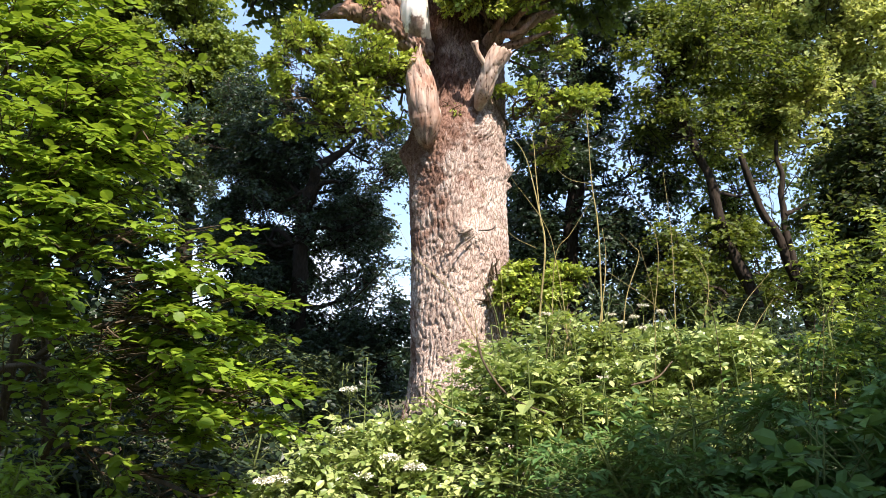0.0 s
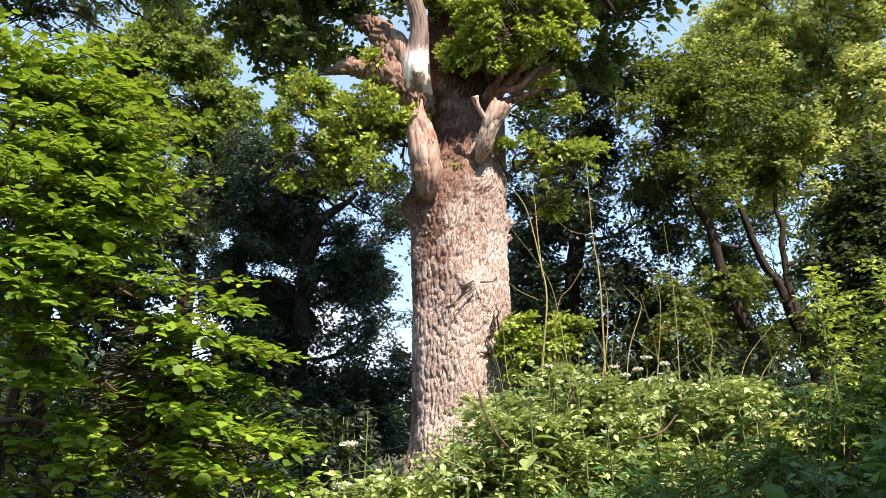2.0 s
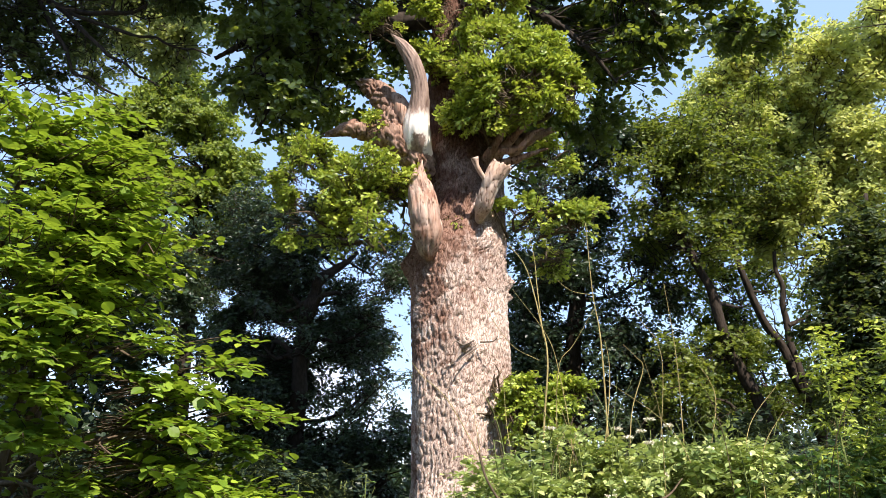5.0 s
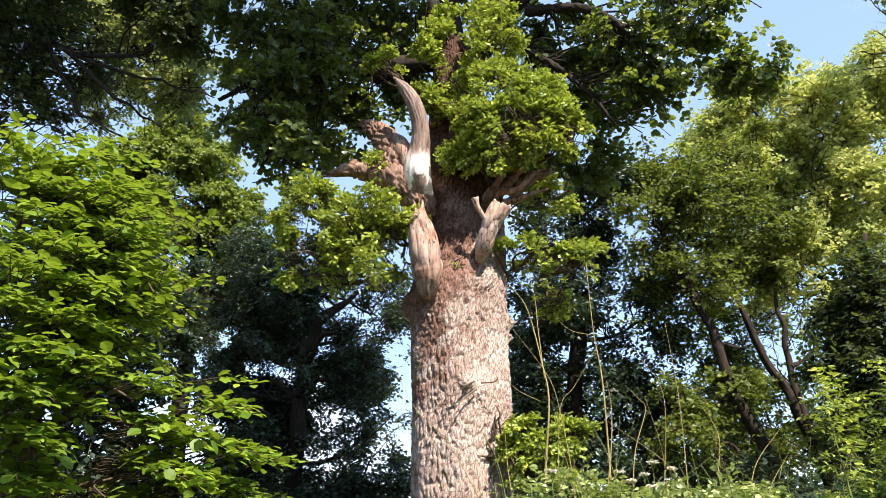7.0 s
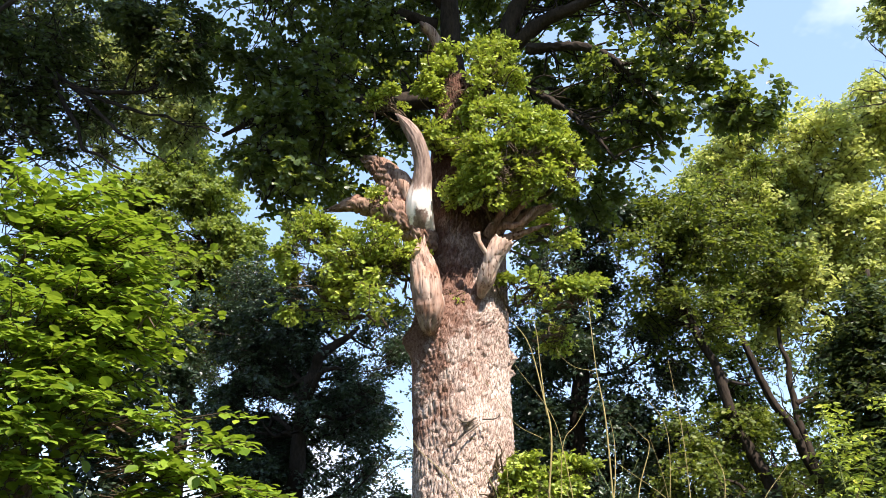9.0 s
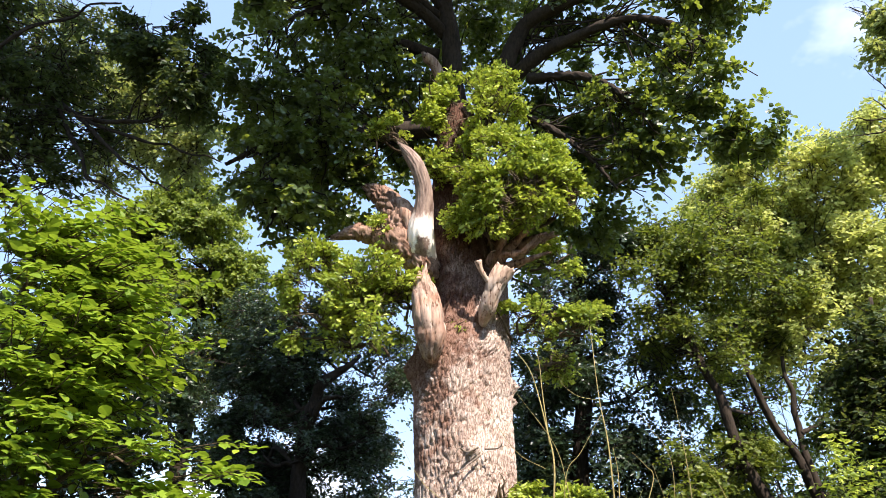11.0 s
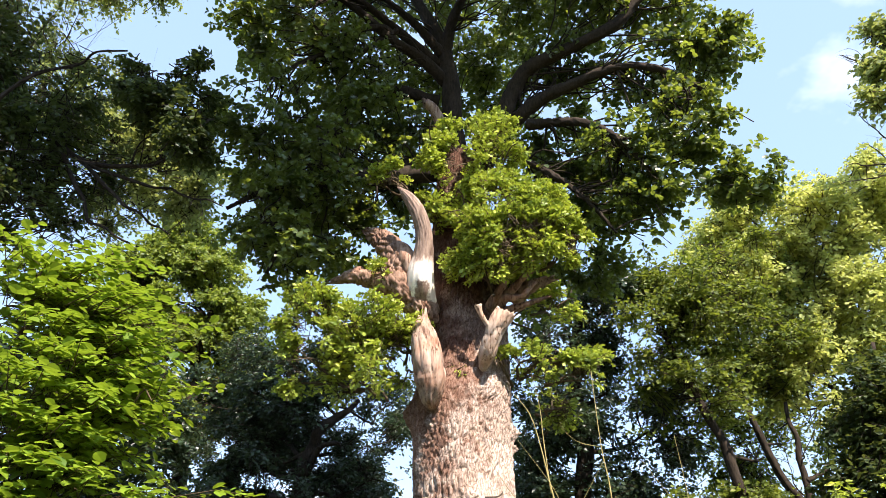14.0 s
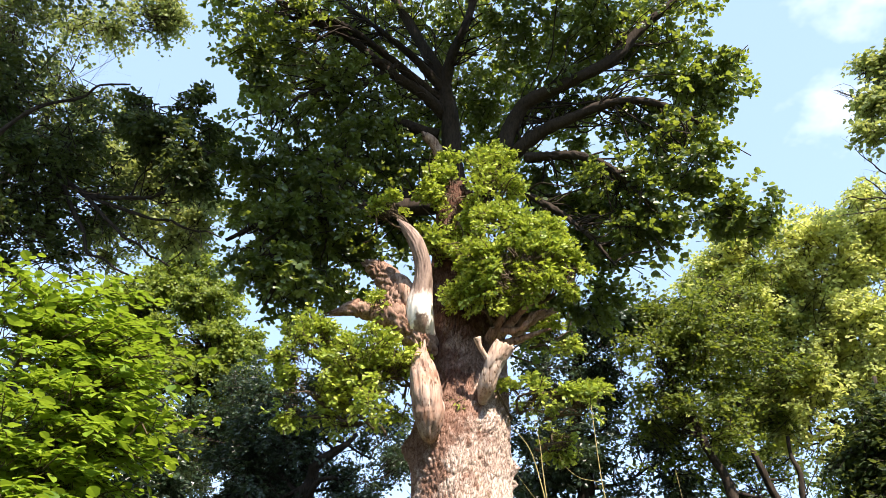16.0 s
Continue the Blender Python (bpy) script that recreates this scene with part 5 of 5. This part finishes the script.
# far wood along the horizon
rfar = np.random.default_rng(77)
far_at = np.stack([rfar.uniform(-40, 40, 5200), rfar.uniform(34, 42, 5200), rfar.uniform(0, 1, 5200)], -1)
far_at[:, 2] = far_at[:, 2] ** 0.8 * (4.0 + 1.1 * np.sin(far_at[:, 0] * 0.5) + 0.9 * np.sin(far_at[:, 0] * 1.3 + 1))
far_at, far_out = opened(rfar, far_at, far_at, [((-4.30, 38.00, 5.09), 1.8, 0.15), ((-2.53, 38.00, 4.08), 1.3, 0.15), ((-5.07, 38.00, 5.92), 1.3, 0.4), ((-2.83, 38.00, 4.46), 1.3, 0.4), ((-1.51, 38.00, 3.88), 0.90, 0.3), ((-2.15, 38.00, 8.61), 1.44, 0), ((20.62, 38.00, 5.29), 1.35, 0.05), ((19.90, 38.00, 4.13), 0.90, 0.3), ((17.87, 38.00, 5.59), 0.81, 0.05), ((18.57, 38.00, 3.99), 0.90, 0.3), ((15.00, 38.00, 4.72), 0.63, 0.2), ((17.70, 38.00, 2.71), 0.72, 0.3)])
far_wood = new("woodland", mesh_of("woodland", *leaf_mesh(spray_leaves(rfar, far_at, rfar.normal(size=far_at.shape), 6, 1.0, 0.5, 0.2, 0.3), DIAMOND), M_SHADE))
tagged(far_wood, "dark leafy woodland edge far behind", "woodland", kind="stuff")

ring_a = rfar.uniform(math.pi * 0.98, math.pi * 2.02, 5200)
ring_r = rfar.uniform(15, 24, 5200)
ring_at = np.stack([ring_r * np.cos(ring_a), ring_r * np.sin(ring_a), rfar.uniform(0, 1, 5200) * (9 + 2 * np.sin(ring_a * 9))], -1)
ring_wood = new("woodland", mesh_of("woodland", *leaf_mesh(spray_leaves(rfar, ring_at, rfar.normal(size=ring_at.shape), 6, 1.2, 0.6, 0.2, 0.3), DIAMOND), M_SHADE))
tagged(ring_wood, "woodland closing the glade on the other side", "woodland", kind="stuff")


# ---------- hazel thicket ----------
def hazel_bush():
    r = np.random.default_rng(21)
    root = thing("hazel_bush", (-4.0, 6.6, 0.0), "tall hazel bush with tiers of bright sunlit leaves", "bush")
    masses = [((-3.3, 6.3, 4.1), (1.15, 0.9, 0.85), 300), ((-2.9, 6.0, 3.3), (1.05, 0.9, 0.6), 250), ((-2.85, 5.9, 2.6), (1.1, 0.9, 0.55), 270), ((-2.5, 5.8, 1.95), (1.1, 0.9, 0.5), 260), ((-1.9, 5.8, 1.4), (0.95, 0.8, 0.4), 190),
              ((-3.4, 6.0, 1.6), (1.2, 0.9, 0.7), 150), ((-4.4, 6.5, 3.2), (1.2, 1.0, 1.5), 260), ((-3.9, 6.3, 4.6), (0.9, 0.8, 0.5), 130), ((-2.2, 5.7, 0.75), (0.9, 0.6, 0.3), 60), ((-3.6, 5.9, 0.6), (1.0, 0.7, 0.4), 40)]
    at, out = spray_points(r, masses, gap=0.16, gap_scale=3.1, shell=2.0, seed=21, lumps=0)
    # tiers: sprays gather on sloping layers
    slope = at[:, 2] + 0.28 * (at[:, 0] + 3)
    at[:, 2] -= 0.88 * ((slope / 0.3) % 1.0 - 0.5) * 0.3
    axis = np.stack([0.75 + 0.5 * out[:, 0], -0.35 + 0.6 * out[:, 1], -0.1 + 0.12 * out[:, 2]], -1) + r.normal(0, 0.2, out.shape)
    fr = spray_leaves(r, at, axis, 11, 0.44, 0.084, 0.1, 0.88, vary=0.45, wild=0.25)
    foliage(root, fr, ROUND, M_HAZEL, 300, ((-3.2, 4.9, 1.2), (-1.2, 5.6, 4.2)))
    part("branchwork", shoots(r, at, axis, 0.45, 0.006), M_TWIG, root, kind="stuff")
    for k in range(9):
        c = np.array(masses[k % len(masses)][0])
        b = np.array([-4.0 + r.normal(0, 0.25), 6.6 + r.normal(0, 0.2), -0.05])
        mid = b * 0.45 + c * 0.55 + np.array([-0.3, 0.2, 0.5])
        stem = [b, mid, c, c + np.array([0.5, -0.3, -0.1])]
        part("stem", tube(stem, [0.04, 0.032, 0.02, 0.006], 8, 24, lump=0.05, seed=k), M_TWIG, root)
        br = branches(r, spline(stem, 20)[5:], c + r.uniform(-0.75, 0.75, (8, 3)) * np.array(masses[k % len(masses)][1]), 0.011)
        part("branchwork", joined(br), M_TWIG, root, kind="stuff")


hazel_bush()


# ---------- shrubs and herbs in front of the oak ----------
def shrub(name, base, masses, label, material, shape=OVAL, leaf=0.088, per=11, length=0.36, seed=0, loose=60, window=None, heads=(), droop=0.15, flat=0.8, stem_n=7, stem_mat=None, faded=False):
    r = np.random.default_rng(seed + 300)
    root = thing(name, base, label, "shrub", "")
    masses = [(c, q, int(n_ * 1.05)) for c, q, n_ in masses]
    at, out = spray_points(r, masses, gap=-0.35, gap_scale=3.5, shell=2.4, seed=seed, lumps=0.4, fill=0.45)
    at[:, 2] = np.maximum(at[:, 2], 0.06)
    axis = out * np.array([1, 1, 0.3]) + r.normal(0, 0.4, out.shape) + np.array([0, -0.25, 0.1])
    fr = spray_leaves(r, at, axis, per, length, leaf, droop, flat)
    foliage(root, fr, shape, material, loose, window or ((base[0] - 2, base[1] - 3, 0.5), (base[0] + 2, base[1], 3)))
    part("branchwork", shoots(r, at, axis, length * 1.3, 0.005), M_GREEN_STEM, root, kind="stuff")
    for k in range(stem_n):
        c = np.array(masses[k % len(masses)][0])
        rad = np.array(masses[k % len(masses)][1])
        top = c + np.array([r.uniform(-0.7, 0.7), r.uniform(-0.6, 0.6), 0.8]) * rad
        b = np.array([base[0] + r.normal(0, 0.35), base[1] + r.normal(0, 0.25), -0.04])
        mid = (b + top) / 2 + r.normal(0, 0.1, 3)
        part("stem", tube([b, mid, top], [0.018, 0.014, 0.006], 7, 14), stem_mat or M_GREEN_STEM, root)
    for p in heads:
        flower_head(root, p, r, faded)
    return root


def flower_head(root, p, r, faded=False):
    """A flat cream umbel of many small florets on a thin stalk."""
    n = 120 if faded else 240
    wide = r.uniform(0.04, 0.06) if faded else r.uniform(0.085, 0.115)
    a, d = r.uniform(0, 6.283, n), np.sqrt(r.uniform(0, 1, n)) * wide
    pos = np.stack([p[0] + d * np.cos(a), p[1] + d * np.sin(a), p[2] + 0.03 - 2.6 * d * d + r.normal(0, 0.007, n)], -1)
    ax = np.stack([np.cos(a), np.sin(a), np.full(n, 0.1)], -1) + r.normal(0, 0.6, (n, 3))
    head = part("flower_head", leaf_mesh(leaf_frames(pos, ax, np.array([0, 0, 1.0]) + r.normal(0, 0.35, (n, 3)), np.full(n, 0.024)), DIAMOND), M_FADED if faded else M_FLOWER, root, "small faded flower head" if faded else "flat cream flower head", smooth=False)
    rays = [tube([(p[0], p[1], p[2] - 0.09), tuple(pos[k])], [0.003, 0.002], 4, 3) for k in range(0, n, 20)]
    part("stalk", joined(rays + [tube([(p[0], p[1] + 0.03, p[2] - 0.4), (p[0], p[1], p[2] - 0.09)], [0.005, 0.004], 5, 4)]), M_GREEN_STEM, head)


shrub("elder_shrub", (0.9, 8.3, 0.0), [((1.15, 8.2, 1.2), (0.95, 0.9, 0.75), 420), ((0.3, 8.0, 0.95), (0.5, 0.5, 0.5), 120), ((1.4, 8.4, 1.6), (0.8, 0.7, 0.55), 260), ((0.3, 7.6, 0.6), (1.0, 0.7, 0.6), 260)], "elder shrub with pale sunlit leaves and cream flowers", M_ELDER, seed=1, loose=150,
      heads=[(0.10, 7.30, 1.02), (-0.26, 7.00, 0.65), (-0.74, 6.90, 0.58), (-0.49, 7.00, 0.73)])
shrub("elder_shrub", (-0.5, 7.4, 0.0), [((-0.5, 7.5, 0.45), (1.0, 0.8, 0.55), 300), ((-1.3, 7.2, 0.25), (0.8, 0.7, 0.4), 170), ((-0.7, 7.6, 1.0), (0.35, 0.3, 0.3), 36), ((-0.4, 7.9, 0.7), (0.5, 0.4, 0.35), 120)], "low elder shrub with flat cream flower heads", M_ELDER, seed=2, loose=120,
      heads=[(-0.93, 7.40, 1.34), (-0.96, 7.30, 0.96), (-1.50, 6.80, 0.57), (-1.62, 6.80, 0.55)])
shrub("elder_shrub", (2.8, 8.6, 0.0), [((2.6, 8.6, 1.15), (1.3, 0.9, 0.85), 480), ((3.4, 8.8, 1.5), (0.9, 0.8, 0.6), 260), ((2.2, 7.9, 0.8), (1.1, 0.7, 0.7), 300)], "broad elder shrub with fading flowers, half in sun", M_ELDER, seed=3, loose=150, faded=True,
      heads=[(1.88, 8.20, 2.13), (1.98, 8.10, 2.03), (2.15, 8.20, 2.10), (2.28, 8.30, 2.24), (2.48, 8.30, 2.17), (2.17, 8.00, 1.97), (1.62, 7.50, 1.44), (2.20, 7.70, 1.64), (1.13, 8.00, 2.12)])
shrub("bramble_shrub", (4.8, 8.3, 0.0), [((4.6, 8.2, 1.0), (1.2, 1.0, 0.9), 420), ((5.6, 8.6, 1.3), (1.1, 1.0, 0.85), 360), ((6.6, 8.6, 1.2), (1.1, 1.0, 1.0), 240)], "dense green bramble thicket", M_NETTLE, OVAL, 0.085, seed=4, loose=120)
shrub("nettle_patch", (1.8, 6.4, 0.0), [((1.6, 6.5, 0.5), (1.0, 0.7, 0.6), 260), ((2.5, 6.6, 0.7), (0.9, 0.7, 0.65), 260), ((0.7, 6.6, 0.25), (0.9, 0.6, 0.4), 170)], "patch of upright nettles with toothed leaves", M_NETTLE, LANCE, 0.1, 8, 0.3, seed=5, loose=140, stem_n=14)
shrub("nettle_patch", (3.4, 5.7, 0.0), [((3.2, 5.8, 0.6), (0.9, 0.7, 0.65), 240), ((4.2, 6.2, 0.85), (0.9, 0.7, 0.7), 260), ((2.6, 5.3, 0.3), (0.8, 0.5, 0.45), 130)], "shaded nettle patch with large dull leaves", M_NETTLE, OVAL, 0.165, 6, 0.3, seed=6, loose=140, stem_n=14)
# low shrubs filling the shaded hollows, their darkness painted into the leaves
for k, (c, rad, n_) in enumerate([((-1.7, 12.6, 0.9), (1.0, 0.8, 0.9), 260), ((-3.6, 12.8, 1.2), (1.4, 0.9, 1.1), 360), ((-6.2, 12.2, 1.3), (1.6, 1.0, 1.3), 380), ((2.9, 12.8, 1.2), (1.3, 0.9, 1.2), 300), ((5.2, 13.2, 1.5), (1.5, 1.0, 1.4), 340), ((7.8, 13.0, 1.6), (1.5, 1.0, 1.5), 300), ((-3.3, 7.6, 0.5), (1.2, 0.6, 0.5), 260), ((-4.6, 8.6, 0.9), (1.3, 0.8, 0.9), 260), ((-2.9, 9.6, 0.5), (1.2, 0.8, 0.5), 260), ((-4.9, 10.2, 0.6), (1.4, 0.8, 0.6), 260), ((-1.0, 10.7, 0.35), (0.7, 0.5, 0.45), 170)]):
    shrub("understorey_shrub", (c[0], c[1], 0.0), [(c, rad, n_)], "understorey shrub with near-black leaves standing for deep shade", M_DEEP_SHADE, DIAMOND, 0.12, 7, 0.3, seed=30 + k, loose=0)
# low herbs under the hazel, in front
shrub("herb_clump", (-2.9, 4.9, 0.0), [((-2.75, 4.9, 0.75), (0.45, 0.35, 0.3), 60), ((-2.4, 5.0, 0.3), (0.8, 0.5, 0.35), 90)], "low herbs at the foot of the hazel", M_HAZEL, LANCE, 0.1, 7, 0.3, seed=7, loose=60)


def sapling(base, height, lean, seed):
    """A young ash: one thin upright stem with tiers of bright leaves."""
    r = np.random.default_rng(seed + 500)
    root = thing("ash_sapling", (base[0], base[1], 0.0), "slender ash sapling with fresh bright leaves", "sapling", "ash saplings")
    pts = [np.array([base[0], base[1], -0.05]), np.array([base[0] + lean * 0.4, base[1], height * 0.5]), np.array([base[0] + lean, base[1], height])]
    part("stem", tube(pts, [0.02, 0.014, 0.005], 8, 20), M_GREEN_STEM, root)
    path = spline(pts, 60)
    k = np.arange(20, 60)
    a = r.uniform(0, 6.283, len(k) * 2)
    at = np.repeat(path[k], 2, 0)
    axis = np.stack([np.cos(a), np.sin(a), np.full(len(a), 0.25)], -1)
    reach = np.repeat(np.linspace(0.26, 0.08, len(k)), 2)[:, None]
    at = at + axis * reach
    foliage(root, spray_leaves(r, at, axis, 9, 0.26, 0.085, 0.25, 0.65), LANCE, M_SPRIG, 60, ((base[0] - 1, base[1] - 1, 1.5), (base[0] + 1, base[1], 4)))
    part("branchwork", shoots(r, at, axis, 0.28, 0.004, back=1.0), M_GREEN_STEM, root, kind="stuff")


sapling((4.35, 8.0), 3.2, -0.25, 1)
sapling((4.75, 8.3), 3.0, -0.15, 2)
sapling((5.0, 8.0), 3.3, -0.1, 3)
sapling((5.35, 8.2), 2.9, 0.1, 4)

# dry stems standing out of the shrubs
WHIPS_TALL = [([(1.09, 8.60, 1.25), (1.14, 8.60, 2.16), (1.22, 8.60, 2.97), (1.16, 8.60, 3.42), (1.01, 8.60, 4.09), (0.80, 8.60, 4.41)], .018), ([(1.18, 8.60, 3.24), (1.13, 8.60, 3.87), (1.11, 8.60, 4.23), (1.03, 8.60, 4.70)], .009),
    ([(1.84, 8.50, 1.25), (1.85, 8.50, 2.29), (1.84, 8.50, 3.22), (1.78, 8.50, 3.78), (1.75, 8.50, 4.66)], .016), ([(1.73, 8.50, 1.57), (1.88, 8.50, 2.42), (1.92, 8.50, 2.89), (1.89, 8.50, 3.19)], .011)]
WHIPS_FORKED = [([(1.75, 8.50, 3.74), (1.53, 8.50, 3.79), (1.37, 8.50, 3.92), (1.32, 8.50, 4.04)], .005), ([(2.06, 8.50, 1.63), (2.14, 8.50, 2.35), (2.31, 8.50, 2.85), (2.24, 8.50, 2.99), (2.10, 8.50, 3.14)], .009),
    ([(2.74, 8.70, 1.37), (2.77, 8.70, 2.30), (2.77, 8.70, 3.12), (2.71, 8.70, 3.93)], .010), ([(2.98, 8.70, 1.63), (3.18, 8.70, 2.44), (3.14, 8.70, 2.74), (3.03, 8.70, 2.92)], .009)]
WHIPS_BENT = [([(1.43, 8.30, 1.51), (1.39, 8.30, 2.14), (1.31, 8.30, 2.72), (1.19, 8.30, 3.19), (0.80, 8.30, 3.76)], .008), ([(1.08, 8.30, 2.92), (0.76, 8.30, 3.11), (0.44, 8.30, 3.59), (0.21, 8.30, 3.96)], .005),
    ([(1.29, 8.40, 1.25), (1.26, 8.40, 2.15), (1.32, 8.40, 2.87), (1.50, 8.40, 3.12), (1.77, 8.40, 3.55)], .007), ([(0.56, 7.60, 1.40), (0.43, 7.60, 1.69), (0.04, 7.60, 2.39), (-0.29, 7.60, 2.72), (-0.57, 7.60, 3.24)], .007),
    ([(2.44, 8.70, 1.63), (2.60, 8.70, 2.98), (2.39, 8.70, 3.47), (2.27, 8.70, 3.65)], .006)]
for k, (pts, r0) in enumerate(WHIPS_TALL + WHIPS_FORKED + WHIPS_BENT):
    w = new("dry_stem", mesh_of("dry_stem", *tube(np.array(pts) - np.array(pts[0]), [r0 * 0.75, r0 * 0.68, r0 * 0.55, r0 * 0.38, r0 * 0.2], 8, 30, lump=0.06, seed=k), M_WHIP, True))
    w.location = pts[0]
    tagged(w, "thin dry yellowish stem rising above the shrubs", "stem", "dry stems")

for k, (pts, r0) in enumerate([([(0.33, 7.20, 1.86), (0.39, 7.10, 1.63), (0.53, 7.00, 1.40), (0.68, 6.90, 1.27), (0.94, 6.80, 1.16)], .012), ([(-0.16, 7.00, 1.34), (0.02, 6.90, 1.22), (0.29, 6.80, 1.13)], .007), ([(1.83, 7.20, 1.40), (2.08, 7.20, 1.47), (2.27, 7.30, 1.63)], .011)]):
    w = new("fallen_branch", mesh_of("fallen_branch", *tube(np.array(pts) - np.array(pts[-1]), [r0, r0 * 0.9, r0 * 0.6], 8, 24, lump=0.1, seed=k), M_WHIP if k == 1 else M_TWIG, True))
    w.location = pts[-1]
    tagged(w, "crooked thin branch caught among the elder leaves", "branch")

r_st = np.random.default_rng(91)
for k in range(34):
    x0, y0 = r_st.uniform(0.4, 4.6), r_st.uniform(7.4, 8.9)
    top = r_st.uniform(2.1, 2.9)
    bend = r_st.normal(0, 0.3, 2)
    pts = np.array([(0, 0, 0), (bend[0] * 0.3, bend[1] * 0.3, top * 0.5), (bend[0] * 0.7, bend[1], top * 0.8), (bend[0] * 1.6 + r_st.normal(0, 0.06), bend[1] * 1.4, top)])
    w = new("dry_stem", mesh_of("dry_stem", *tube(pts, [0.006, 0.005, 0.004, 0.0015], 6, 20, seed=k), (M_WHIP, M_GREEN_STEM, M_TWIG)[k % 3], True))
    w.location = (x0, y0, -0.05)
    tagged(w, "thin dry stalk among the elder leaves", "stem", "dry stems")


def broad_herb(base, top, count, size, seed):
    """A tall herb: one upright stem with pairs of broad drooping leaves, larger below."""
    r = np.random.default_rng(seed + 800)
    root = thing("broad_leaved_herb", (base[0], base[1], 0.0), "tall herb with broad pale green leaves in pairs", "herb", "tall herbs")
    pts = [np.array([base[0], base[1], -0.04]), np.array([base[0] * 0.6 + top[0] * 0.4 + 0.04, base[1], top[2] * 0.55]), np.array(top)]
    part("stem", tube(pts, [0.012, 0.009, 0.004], 7, 18), M_GREEN_STEM, root)
    path = spline(pts, 60)
    k = np.linspace(26, 59, count).astype(int)
    turn = np.repeat(np.arange(count // 2 + 1) * 1.57 + r.uniform(0, 3), 2)[:count] + np.where(np.arange(count) % 2, math.pi, 0) + r.normal(0, 0.25, count)
    axis = np.stack([np.cos(turn), np.sin(turn), r.uniform(-0.35, 0.25, count)], -1)
    up = np.array([0, 0, 1.0]) + axis * 0.3 + r.normal(0, 0.15, (count, 3))
    scale = size * np.interp(np.arange(count), [0, count * 0.4, count - 1], [0.9, 1.1, 0.45]) * r.uniform(0.85, 1.15, count)
    fr = leaf_frames(path[k] + axis * 0.02, axis, up, scale)
    loose_leaves(fr, OVAL, M_ELDER if seed % 2 or seed == 0 else M_NETTLE, root, range(count))
    part("stalk", joined([tube([path[i], path[i] + axis[j] * 0.03], [0.004, 0.003], 4, 3) for j, i in enumerate(k)]), M_GREEN_STEM, root, kind="stuff")


for k, (top, size) in enumerate([((0.78, 6.90, 1.94), .26), ((0.49, 7.50, 2.00), .16), ((-0.76, 7.40, 1.67), .15), ((1.32, 7.40, 1.91), .16), ((1.51, 7.00, 1.63), .17), ((2.06, 7.30, 1.80), .16), ((2.17, 6.60, 1.38), .2),
                                 ((2.93, 7.00, 1.63), .18), ((3.58, 7.20, 1.85), .17), ((3.91, 7.00, 1.79), .18), ((0.09, 7.20, 1.63), .14), ((0.64, 6.90, 1.52), .15), ((2.97, 7.60, 1.92), .15), ((-1.19, 7.00, 1.08), .14)]):
    broad_herb((top[0] + 0.1 * math.sin(k * 2.3), top[1] + 0.08 * math.cos(k * 1.7)), top, 14, size, k)
